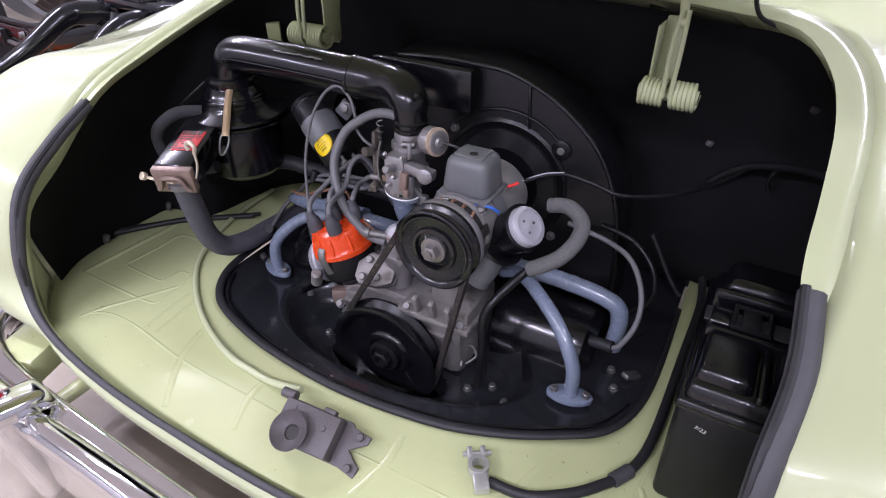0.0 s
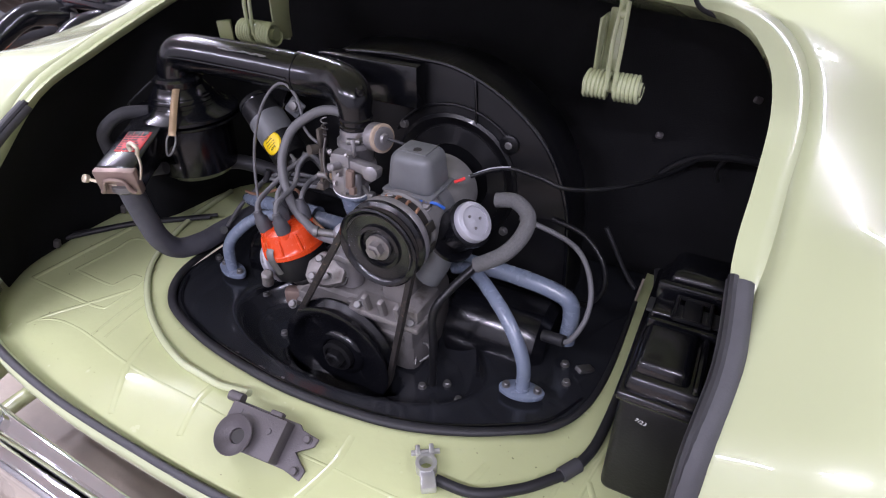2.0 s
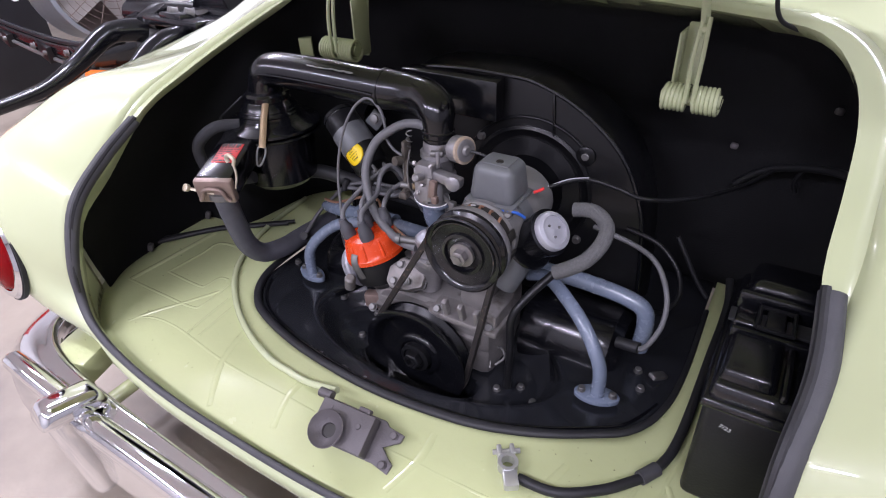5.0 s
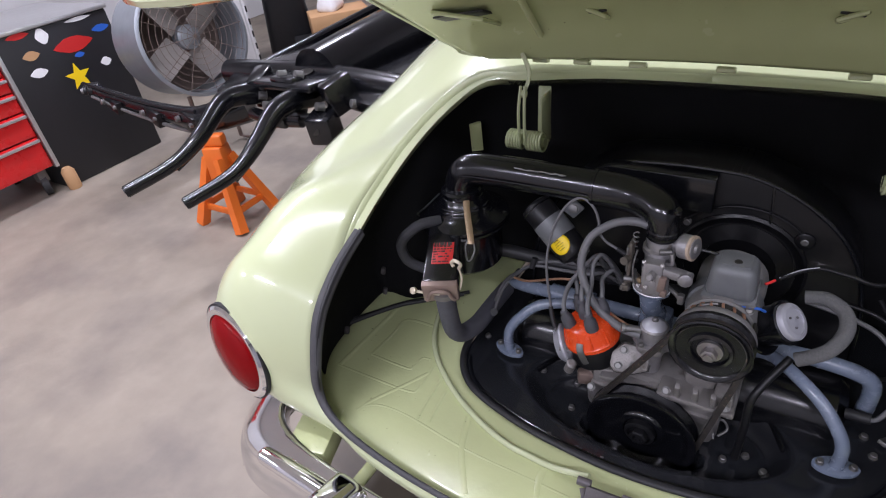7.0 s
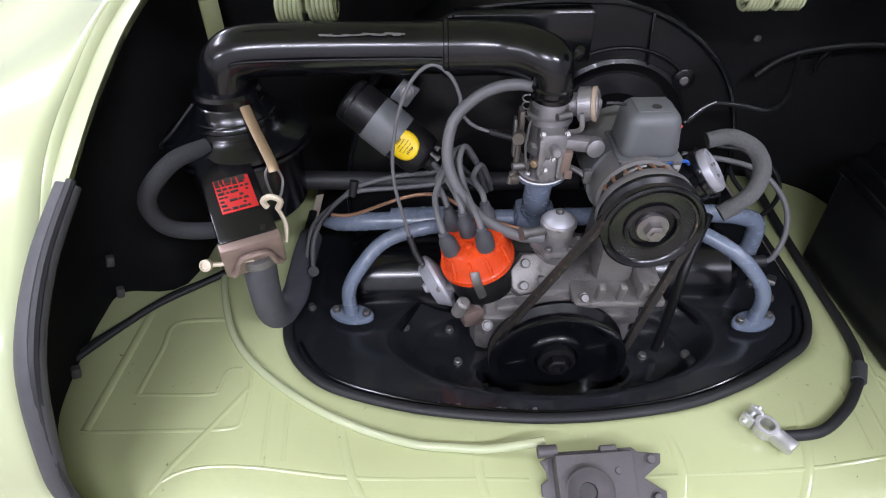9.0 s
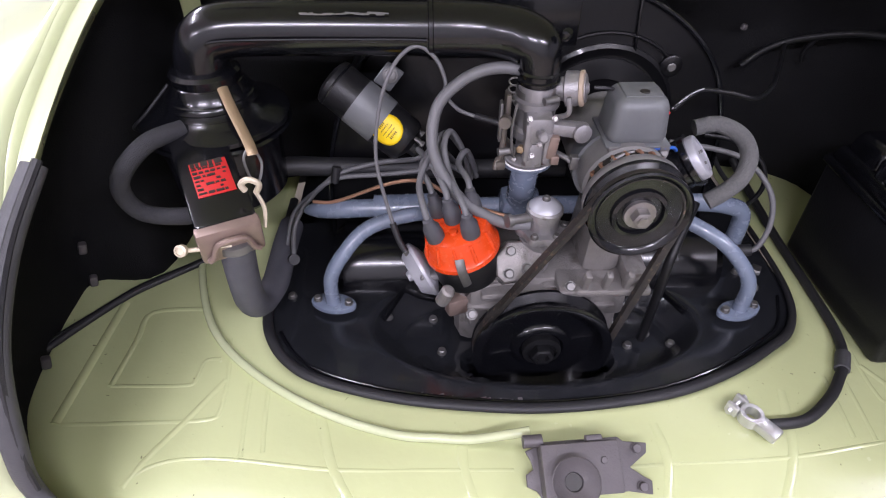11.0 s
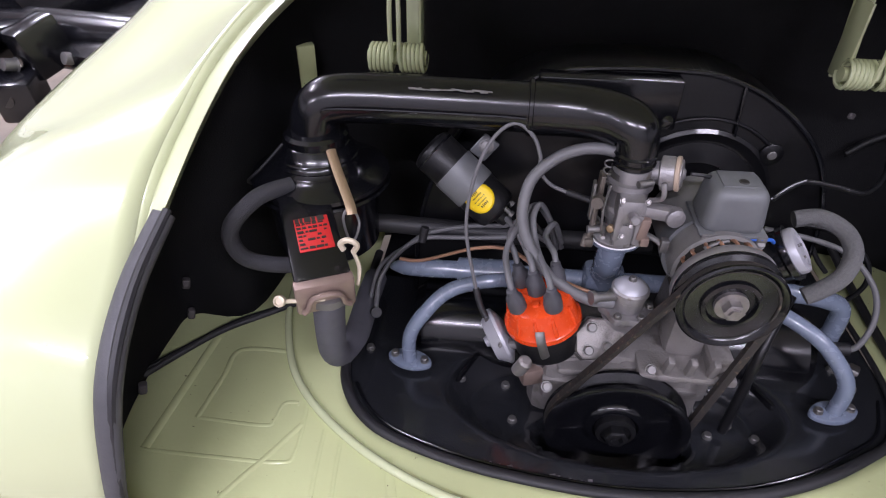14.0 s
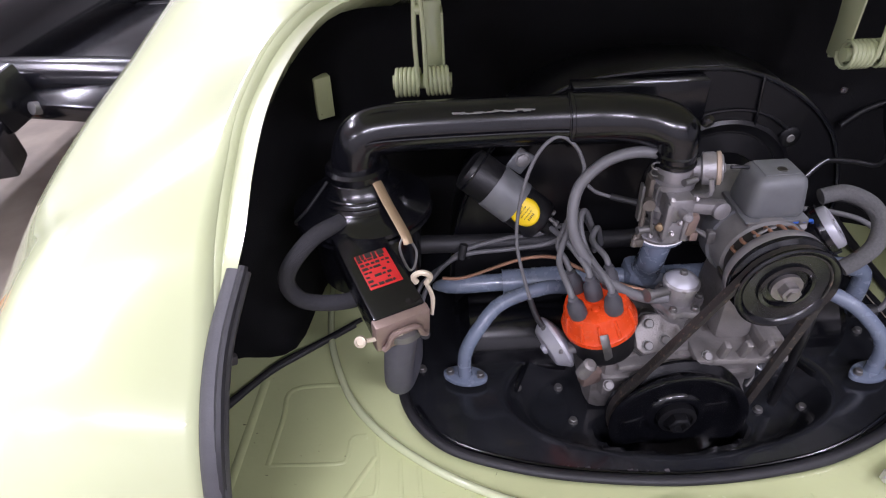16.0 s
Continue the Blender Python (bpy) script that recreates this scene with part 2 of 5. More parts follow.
single("wall_north", box(((X0 + X1) / 2, Y1 + 0.05, MID), (X1 - X0 + 0.2, 0.1, HT), 0), PLASTER, "white painted workshop wall", "wall", kind="structure")
single("wall_south", box(((X0 + X1) / 2, Y0 - 0.05, MID), (X1 - X0 + 0.2, 0.1, HT), 0), PALEWALL, "unseen pale grey workshop wall toned for fill light", "wall", kind="structure")
for lx, ly, turn, power in TUBES:
    fx = thing("ceiling_light", "white batten ceiling light with fluorescent tubes", "ceiling light", "ceiling lights")
    part("housing", box((0, 0, -0.03), (1.25, 0.14, 0.05), 0.006), WHITE, fx)
    fx.matrix_basis = pose(lx, ly, CEIL, 0, 0, turn)

# ---- the car body ----
car = thing("car", "pale green vintage coupe with its rear engine lid open", "car")
EDGE = [(0, .345, .515), (-.20, .342, .512), (-.34, .333, .502), (-.42, .315, .486), (-.462, .265, .453), (-.48, .19, .418), (-.497, .08, .374), (-.512, -.02, .334), (-.528, -.11, .278),
        (-.528, -.177, .224), (-.534, -.212, .138), (-.539, -.222, .073), (-.50, -.238, .035), (-.42, -.253, .015), (-.29, -.265, .003), (-.14, -.268, -.004), (0, -.268, -.006)]
SHLD = [(0, .43, .556), (-.22, .43, .55), (-.425, .43, .541), (-.548, .41, .493), (-.627, .33, .414), (-.65, .22, .376), (-.663, .09, .368), (-.668, -.02, .371), (-.666, -.12, .339),
        (-.663, -.195, .298), (-.648, -.245, .197), (-.614, -.262, .096), (-.53, -.277, .015), (-.43, -.288, -.012), (-.29, -.298, -.025), (-.14, -.303, -.03), (0, -.304, -.032)]
OUTR = [(0, .62, .66), (-.25, .62, .64), (-.51, .62, .594), (-.702, .60, .487), (-.80, .45, .38), (-.811, .28, .346), (-.798, .12, .324), (-.785, -.01, .289), (-.78, -.11, .257),
        (-.764, -.19, .239), (-.74, -.245, .174), (-.675, -.268, .064), (-.56, -.285, -.03), (-.44, -.298, -.055), (-.29, -.306, -.065), (-.14, -.31, -.07), (0, -.311, -.072)]
LOW = [(0, 1.0, .78), (-.30, 1.0, .76), (-.598, 1.0, .675), (-.798, .95, .414), (-.847, .6, .26), (-.852, .35, .225), (-.847, .15, .182), (-.841, 0, .166), (-.827, -.10, .149),
       (-.803, -.175, .113), (-.762, -.22, .048), (-.688, -.25, -.03), (-.57, -.27, -.09), (-.44, -.285, -.11), (-.29, -.296, -.12), (-.14, -.30, -.125), (0, -.30, -.127)]
SIDE = [(0, 1.5, .80), (-.35, 1.5, .78), (-.62, 1.5, .70), (-.82, 1.4, .2), (-.85, .9, -.05), (-.855, .5, -.06), (-.85, .2, -.08), (-.84, .02, -.09), (-.81, -.08, -.1),
        (-.77, -.15, -.12), (-.70, -.19, -.14), (-.62, -.21, -.15), (-.54, -.22, -.16), (-.44, -.23, -.165), (-.29, -.24, -.17), (-.14, -.24, -.17), (0, -.24, -.17)]

MX = -.011
for i, pts in {9: ((-.663, -.195, .298), (-.764, -.19, .239), (-.79, -.165, .11), (-.78, -.12, .0)), 10: ((-.648, -.245, .197), (-.74, -.245, .174), (-.73, -.235, .07), (-.70, -.19, .03)),
               11: ((-.603, -.250, .090), (-.65, -.257, .065), (-.64, -.24, .03), (-.62, -.20, .02))}.items():
    SHLD[i], OUTR[i], LOW[i], SIDE[i] = pts
for i in range(12, 17):
    x, y, z = EDGE[i]
    SHLD[i], OUTR[i], LOW[i], SIDE[i] = (x, y - .007, z - .012), (x, y - .003, z - .035), (x, y + .015, z - .055), (x, y + .05, z - .065)
EDGE, SHLD, OUTR, LOW, SIDE = [[(MX if x == 0 else x, y, z) for x, y, z in c] for c in (EDGE, SHLD, OUTR, LOW, SIDE)]


# the opening: a crease, a step down into a ledge, and the ledge's folded inner edge
IN1 = [(MX if i in (0, 16) else x * (0.975 if i < 7 else .985 if i == 7 else 1.006), y + (-.008 if i < 5 else .012 if i > 9 else 0), z - .012) for i, (x, y, z) in enumerate(EDGE)]
IN2 = [(MX if i in (0, 16) else x * (0.985 if i < 8 else 1.02), y + (.03 if i < 5 else .018 if i > 9 else .008), z - .035) for i, (x, y, z) in enumerate(EDGE)]
INNER = {3: (-.425, .326, .482), 4: (-.480, .280, .448), 5: (-.508, .19, .411), 6: (-.511, .085, .379), 7: (-.506, -.02, .345)}
BODY = {3: (-.448, .348, .490), 4: (-.512, .298, .455), 5: (-.543, .19, .412), 6: (-.541, .085, .382), 7: (-.533, -.022, .347)}
LEDGE = [INNER.get(i, p) for i, p in enumerate(IN1)]
CREASE = [BODY.get(i, p) for i, p in enumerate(EDGE)]

RLEDGE = [tuple(V(*a).lerp(V(*b), .5)) for a, b in zip(IN1, LEDGE)]
RCREASE = [tuple(V(*c) + V(*r) - V(*p)) if 2 < i < 8 else c for i, (c, r, p) in enumerate(zip(CREASE, RLEDGE, LEDGE))]


def opening(crease, ledge, fold, at, drop):
    step = [tuple(V(*c).lerp(V(*p), at) - V(0, 0, drop if 2 < i < 8 else .003)) for i, (c, p) in enumerate(zip(crease, ledge))]
    down = [tuple(V(*p) + V(-.004, 0, -.012)) if 2 < i < 8 else q for i, (p, q) in enumerate(zip(ledge, fold))]
    return surf([crease, step, ledge, down], 4, 1, True, False)


def halves(one, two):
    out = join(one, mirror(two))
    bmesh.ops.remove_doubles(out, verts=out.verts, dist=0.0014)
    bmesh.ops.recalc_face_normals(out, faces=out.faces)
    return out


part("body_shell", halves(surf([CREASE, SHLD, OUTR, LOW, SIDE], 4, 5), surf([RCREASE, SHLD, OUTR, LOW, SIDE], 4, 5)), GREEN, car, "glossy pale green body shell", thick=0.0015, sharp=60)
part("opening_flange", halves(opening(CREASE, LEDGE, IN2, .22, .009), opening(RCREASE, RLEDGE, IN2, .4, .001)), GREEN, car, thick=0.0015, sharp=35)
# rubber seal from tip to tip
half = EDGE[7:]
SR = [.0125, .0135, .0135, .0120, .0105, .0085, .007, .0062, .006, .006]
SEAL = [(-.507, -.044, .331)] + [(x * (.988 if i < 4 else .996), y, z + .006) for i, (x, y, z) in enumerate(half[1:])]
RIGHT = [(-.517, -.044, .331)] + [(x * (1.006 if i < 4 else .998), y, z + .006) for i, (x, y, z) in enumerate(half[1:])]
SEAL = SEAL + [tuple(skew(p)) for p in RIGHT[:-1][::-1]]
part("rubber_seal", tube(SEAL, SR + SR[:-1][::-1], 12, 5, .8), RUBBER, car, "dark grey rubber lid seal")
LIPS = [V(*p) + V(.007 if p[0] < 0 else -.007, -.002, .007) for p in SEAL]
part("seal_lip", tube(LIPS[:5], [.0046, .0052, .0052, .004, .003], 8, 5), RUBBLK, car, "black inner lip of the rubber seal")
part("seal_lip", tube(LIPS[-5:], [.003, .004, .0052, .0052, .0046], 8, 5), RUBBLK, car, "black inner lip of the rubber seal")
part("bare_patch", box((-.478, .348, .345), (.026, .014, .066), .001, (6, 0, 31)), GREEN_IN, car, "pale green panel showing through a gap in the board")

# painted corner behind the seal
CB = [(-.655, -.06, .008), (-.645, -.105, .008), (-.615, -.15, .007), (-.575, -.185, .004), (-.53, -.212, -.002), (-.46, -.235, -.006)]
CT = [(-.527, -.10, .284), (-.540, -.155, .235), (-.551, -.190, .17), (-.552, -.212, .10), (-.525, -.228, .048), (-.46, -.242, .020)]
part("corner_panel", surf([CT[2:], CB[2:]], 4, 4), GREEN, car, thick=.0015, sharp=60)
part("corner_panel", mirror(surf([CT[2:], CB[2:]], 4, 4)), GREEN, car, thick=.0015, sharp=60)

# lining boards of the engine bay
WB = [(-.607, -.158, -.004), (-.638, -.085, -.004), (-.655, -.02, -.004), (-.648, .07, -.004), (-.622, .130, -.004), (-.555, .155, -.004), (-.515, .33, -.004), (-.40, .405, -.004), (-.2, .415, -.004), (MX, .418, -.004)]
WM = [(-.590, -.168, .09), (-.62, -.085, .15), (-.635, -.01, .18), (-.628, .08, .2), (-.600, .150, .2), (-.553, .21, .22), (-.505, .345, .25), (-.40, .408, .25), (-.2, .418, .25), (MX, .42, .25)]
WT = [(-.554, -.182, .178), (-.538, -.100, .280), (-.523, -.0, .332), (-.507, .1, .372), (-.492, .2, .412), (-.475, .28, .448), (-.445, .36, .47), (-.36, .40, .478), (-.2, .41, .484), (MX, .412, .486)]
LWB = [(-.612, -.138, -.004), (-.640, -.085, -.004), (-.653, .0, -.004), (-.657, .085, -.004), (-.645, .137, -.004), (-.552, .151, -.004)] + WB[6:]
LWM = [(-.590, -.160, .09), (-.62, -.085, .15), (-.635, -.005, .18), (-.638, .085, .2), (-.625, .145, .2), (-.553, .20, .22)] + WM[6:]
LWT = [(-.550, -.182, .178), (-.545, -.100, .275), (-.530, -.0, .338), (-.530, .1, .372), (-.524, .2, .403), (-.500, .285, .436), (-.452, .362, .464)] + WT[7:]
part("lining_board", halves(surf([LWB, LWM, LWT], 5, 5), surf([WB, WM, [tuple(V(*a).lerp(V(*b), .5)) for a, b in zip(WT, LWT)]], 5, 5)), BOARD, car, "matt black insulation board round the engine bay", thick=0.003, sharp=60)

# green tray with the hole for the engine
HOLE = [(MX, -.104), (-.08, -.101), (-.19, -.086), (-.288, -.056), (-.338, -.024), (-.366, .02), (-.380, .07), (-.385, .16), (-.385, .28), (-.385, .44)]
HOLE_R = [(MX, -.104), (.08, -.098), (.16, -.084), (.235, -.056), (.300, -.021), (.348, .012), (.376, .07), (.386, .16), (.386, .28), (.386, .44)]
LIPT = [(MX, -.258), (-.12, -.258), (-.25, -.255), (-.39, -.243), (-.48, -.228), (-.56, -.205), (-.64, -.13), (-.68, .0), (-.68, .2), (-.64, .44)]


def tray_z(x, y):
    k = min(1, max(0, (-.165 - y) / .09))
    return .010 - .018 * k ** 1.25


def tray_half(hole, lip):
    rows = []
    for k in (0, .15, .3, .5, .7, .85, 1):
        rows.append([((1 - k) * h[0] + k * o[0], (1 - k) * h[1] + k * o[1], tray_z(0, (1 - k) * h[1] + k * o[1])) for h, o in zip(hole, lip)])
    return surf(rows, 5, 2)


sheet = join(tray_half(HOLE, LIPT), tray_half(HOLE_R, [(-x - .022 if k else MX, y) for k, (x, y) in enumerate(LIPT)]))
bmesh.ops.remove_doubles(sheet, verts=sheet.verts, dist=0.0005)
bmesh.ops.recalc_face_normals(sheet, faces=sheet.faces)
part("tray", sheet, GREEN_IN, car, "pale green sheet metal tray", thick=0.002, sharp=50)


def bead_on_tray(pts, r=.0045, flat=.34):
    return part("pressed_bead", tube([(x, y, tray_z(x, y) + .0004) for x, y in pts], r * 1.2, 8, 5, flat), GREEN_IN, car)


for s in (-1, 1):
    bead_on_tray([(s * .60, -.107), (s * .50, -.107), (s * .42, -.105), (s * .406, -.09), (s * .41, -.03), (s * .42, .02)], .003)
    bead_on_tray([(s * .551, -.053), (s * .46, -.055), (s * .448, -.045), (s * .444, -.018), (s * .425, -.014)], .003)
    bead_on_tray([(s * .596, -.105), (s * .59, -.0), (s * .585, .09)], .006)
    bead_on_tray([(s * .551, -.053), (s * .545, .02), (s * .54, .07), (s * .46, .075)], .004)
    bead_on_tray([(s * .289, -.082), (s * .262, -.17), (s * .216, -.24)], .0052, .2)
    bead_on_tray([(s * .113, -.125), (s * .116, -.17), (s * .099, -.225)], .0052, .2)
    bead_on_tray([(s * .410, -.048), (s * .440, -.10), (s * .471, -.15), (s * .49, -.185)], .004)
    bead_on_tray([(s * .378, -.052), (s * .374, -.10), (s * .368, -.155)], .003)
    bead_on_tray([(s * .353, -.064), (s * .350, -.10), (s * .344, -.15)], .003)
    bead_on_tray([(s * .50, -.205), (s * .47, -.165), (s * .40, -.155), (s * .26, -.172), (s * .12, -.176), (s * .06, -.178)], .0022)
# the tray is not pierced; thin black discs paint the shade in the holes
part("drain_hole", lathe([(.0045, 0), (.0045, .0012), (0, .0012)], (-.09, -.233, -.0075), (0, 0, 1), 12), INK_SHADE, car, "drilled hole with its shade drawn as a black disc")
part("drain_hole", lathe([(.003, 0), (.003, .0012), (0, .0012)], (.27, -.10, .0095), (0, 0, 1), 12), INK_SHADE, car, "drilled hole with its shade drawn as a black disc")

# lid, raised over the bay
HIN = V(MX, .335, .540)
LA = radians(21)
LD = V(0, -math.cos(LA), math.sin(LA))
LN = V(0, -math.sin(LA), -math.cos(LA))


def lid_row(s, w, bow, drop):
    return [HIN + LD * s + V(w * u, 0, 0) + LN * (drop - bow * (1 - u * u)) for u in (-1, -.92, -.7, -.35, 0, .35, .7, .92, 1)]


def lid_sheet(inset, low):
    return surf([lid_row(.0 + inset, .42 - inset, .012, low), lid_row(.03 + inset, .485 - inset, .02, low - .018), lid_row(.12, .535 - inset, .035, low - .055), lid_row(.33, .565 - inset, .055, low - .10),
                 lid_row(.55, .54 - inset, .055, low - .105), lid_row(.69 - inset, .48 - inset, .045, low - .06), lid_row(.75 - inset, .38 - inset, .03, low - .01)], 4, 4)


part("engine_lid", lid_sheet(0, 0), GREEN, car, "open pale green engine lid", thick=0.002, sharp=60)
inner = lid_sheet(.022, .016)
part("lid_inner_frame", inner, GREEN_IN, car, "pale green pressed inner frame of the lid", thick=0.0015, sharp=60)


def on_lid(x, d, n):
    return HIN + LD * d + V(x, 0, 0) + LN * n


half = ((-.37, .742, .0), (-.47, .685, -.055), (-.533, .55, -.10), (-.558, .33, -.096), (-.528, .12, -.05), (-.478, .032, -.014), (-.415, .004, .002))
LIP = [on_lid(x, d, n + .004) for x, d, n in ((0, .748, -.036), *half, (0, .0, -.008), *[(-x, d, n) for x, d, n in half[::-1]])]
part("lid_hem", tube(LIP + LIP[:1], .008, 8, 6), GREEN, car)
LQ = Matrix(((1, 0, 0), (0, LD.y, LN.y), (0, LD.z, LN.z))).to_4x4()
for s in (-1, 1):
    for bx, bd, bw, bl in ((.40, .115, .10, .075), (.17, .10, .03, .02)):
        # no cut in the sheet: a black plate paints the shade of the opening
        hole = box((0, 0, 0), (bw, bl, .004), .0015)
        hole.transform(Matrix.Translation(on_lid(s * bx, bd, -.050 if bx > .3 else -.062)) @ LQ @ pose(0, 0, 0, 0, s * -8, 0))
        part("access_hole", hole, INK_SHADE, car, "lid frame opening with its shade drawn as a black plate")
        ring = tube([on_lid(s * bx + a * bw / 2, bd + b * bl / 2, (-.047 if bx > .3 else -.059) + s * a * -.005) for a, b in ((-1, -.8), (-.8, -1), (.8, -1), (1, -.8), (1, .8), (.8, 1), (-.8, 1), (-1, .8), (-1, -.8))], .004, 8, 4)
        part("hole_rim", ring, GREEN_IN, car)
    part("lid_bead", tube([on_lid(s * .45, .05, -.014), on_lid(s * .30, .05, -.022), on_lid(s * .10, .05, -.03)], .007, 8, 5, .5), GREEN_IN, car)
    part("lid_bead", tube([on_lid(s * .28, .06, -.025), on_lid(s * .27, .30, -.115), on_lid(s * .25, .55, -.125), on_lid(s * .25, .66, -.09)], .007, 8, 5, .5), GREEN_IN, car)
for x in (-.30, -.22, -.12, .02, .20, .32):
    part("hinge_tab", box(on_lid(x, .0, .012), (.03, .02, .01), .003, (-20, 0, 0)), GREEN_IN, car)

# ---- engine bay ----
# black sheet-metal covers over the engine, with a sunk well round the crank pulley
tin = thing("engine_cover_plate", "glossy black sheet metal engine cover plates", "engine cover")


def sm(a, b, x):
    t = min(1, max(0, (x - a) / (b - a)))
    return t * t * (3 - 2 * t)


def tin_z(x, y):
    e = math.hypot(x / .225, (y - .045) / .105)
    f = math.hypot(x / .110, (y - .006) / .038)
    return .006 - .040 * (1 - sm(.86, 1.04, e)) - .085 * (1 - sm(.8, 1.0, f))


HW = [(-.366, .02), (-.336, -.023), (-.288, -.054), (-.19, -.083), (-.08, -.098), (0, -.101), (.08, -.095), (.16, -.081), (.235, -.054), (.300, -.019), (.346, .014), (.374, .07)]
front = [(p.x, p.y) for p in cr([(x, y, 0) for x, y in HW], 14)]
bm = bmesh.new()
cols = []
for x, y in front:
    x2 = x * 1.02 if abs(x) > .3 else x
    cols.append([bm.verts.new((x + (x2 - x) * min(1, k / 6), y + (.43 - y) * (k / 70) ** 1.25, tin_z(x, y + (.43 - y) * (k / 70) ** 1.25))) for k in range(71)])
for a, b in zip(cols, cols[1:]):
    for k in range(70):
        bm.faces.new((a[k], b[k], b[k + 1], a[k + 1]))
bmesh.ops.recalc_face_normals(bm, faces=bm.faces)
part("cover_sheet", bm, TIN, tin, thick=.0015, sharp=60)
rim = [(-.383, .33, .012), (-.383, .16, .012), (-.379, .07, .012)] + [(x, y, .012) for x, y in HW] + [(.385, .16, .011), (.385, .33, .011)]
part("edge_rubber", tube(rim, [.0072] * 10 + [.0076, .0072, .0066, .006, .005, .0045, .004], 12, 6, .8), RUBBLK, tin, "black rubber edge strip")
part("pressed_lip", tube([(x * .972, y + .0125, .0075) for x, y in HW], .0024, 8, 6), GLOSS, tin, "raised pressed lip beside the rubber")
random.seed(21)
for k in range(22):
    u = k / 21
    part("scuff", box((-.175 + .135 * u, -.0745 - .0135 * math.sin(1.7 * u) + random.uniform(-.002, .002), .0066), (random.uniform(.004, .008), random.uniform(.006, .013), .0006), .0002, (0, 0, 25 - 20 * u)), LATCH, tin, "worn grey scuff on the cover")
# domed cylinder covers
for s in (-1, 1):
    part("cylinder_cover", join(tube([(s * .13, .172, .006), (s * .275, .172, .006)], .066, 32, 2), tube([(s * .275, .172, .006), (s * .290, .172, .006)], [.066, .054], 32, 2)), GLOSS, tin)
    part("cover_ridge", box((s * .20, .085, .008), (.006, .07, .012), .002, (0, 0, s * 25)), GLOSS, tin)
    part("cover_ridge", box((s * .235, .022, -.012), (.05, .004, .02), .0015, (0, 0, s * 35)), GLOSS, tin)
TINBOLTS = [(-.134, .024), (.133, .028), (.335, .10), (-.350, .10), (-.21, .07), (-.145, .085), (.165, .05), (.195, .028), (.322, .135)]
for x, y in TINBOLTS:
    part("bolt", bolt((x, y, tin_z(x, y) + .0005), r=.0055, h=.006), STEEL, tin, "zinc plated hex bolt")
part("wire_tab", box((.352, .135, .012), (.03, .014, .008), .002, (0, 20, 55)), STEEL, tin)
part("wire_clip", tube([(.112, .045, -.01), (.108, .06, .012), (.12, .066, .02), (.13, .06, .008), (.118, .05, -.005)], .0022, 6, 5), STEEL, tin)

# crankcase and generator stand
case = thing("engine_case", "grey cast alloy crankcase with generator stand", "engine")
part("crankcase", join(box((0, .105, .03), (.23, .13, .13), .02), box((-.07, .088, .045), (.08, .10, .085), .012, (0, 0, 12)),
                       box((.055, .075, .055), (.12, .08, .06), .008), lathe([(.05, 0), (.05, .02), (.038, .024), (.038, .03)], (0, .06, .0), (0, -1, 0), 28)), CASE, case)
part("stand", box((.075, .10, .135), (.055, .10, .09), .014, (0, 0, 0), .8), CASE, case)
part("stand_flange", box((.075, .06, .088), (.12, .09, .012), .004), CASE, case)
part("stand_lug", box((.115, .06, .1), (.03, .07, .03), .006), CASE, case)
for x in (.048, .075, .102):
    part("stand_rib", box((x, .022, .10), (.009, .012, .05), .003, (15, 0, 0)), CASE, case)
for x, y, z in [(.03, .024, .094), (.12, .024, .094), (-.095, .018, .052)]:
    part("bolt", bolt((x, y, z), (0, -.7, .7), r=.006), STEEL, case)
part("oil_drip_lip", box((-.112, .045, .045), (.035, .02, .03), .006, (0, 0, 20)), BROWN, case)
part("case_rib", box((.0, .036, .048), (.2, .012, .010), .003, (10, 0, 0)), CASE, case)
part("case_rib", box((-.03, .052, .075), (.11, .05, .012), .004, (0, 0, 4)), CASE, case)

# crank pulley
cp = thing("crank_pulley", "black painted crankshaft pulley", "pulley")
part("wheel", lathe([(0.0200, .018), (0.0858, .018), (0.0934, .016), (0.0934, .012), (0.0838, .004), (0.0838, .0), (0.0934, -.008), (0.0934, -.012), (0.0888, -.0135), (0.0817, -.012), (0.0777, -.006), (0.0706, .002),
                     (0.0424, .003), (0.0404, -.001), (0.0363, -.004), (0.0300, -.004), (0.0270, .0), (0.0200, .0)], (0, .004, 0), (0, 1, 0), 56), GLOSS, cp)
for k in range(6):
    a = radians(60 * k + 15)
    part("spoke_rib", box((.055 * math.cos(a), .006, .055 * math.sin(a)), (.030, .003, .005), .001, (0, -math.degrees(a), 0)), GLOSS, cp)
part("hub", lathe([(.026, .0), (.026, -.010), (.020, -.012), (.020, -.008), (0, -.008)], (0, .004, 0), (0, 1, 0), 28), SATIN, cp)
part("crank_bolt", lathe([(.0155, 0), (.0155, .012), (.013, .014), (.009, .014), (.009, .006), (0, .006)], (0, -.004, 0), (0, -1, 0), 6), SATIN, cp, "dark steel hex bolt")

# generator with pulley and regulator
GX, GZ = .085, .225
gen = thing("generator", "grey painted generator with a black pulley", "generator")
part("generator_body", lathe([(.03, .036), (.047, .038), (.047, .064), (.0515, .066), (.0515, .165), (.053, .167), (.053, .20), (.04, .215)], (GX, 0, GZ), (0, 1, 0), 40), GENGREY, gen)
# black ring round the closed body paints the shade inside the opening
part("brush_opening", lathe([(.0474, .042), (.0478, .044), (.0478, .062), (.0474, .064)], (GX, 0, GZ), (0, 1, 0), 40), INK_SHADE, gen)
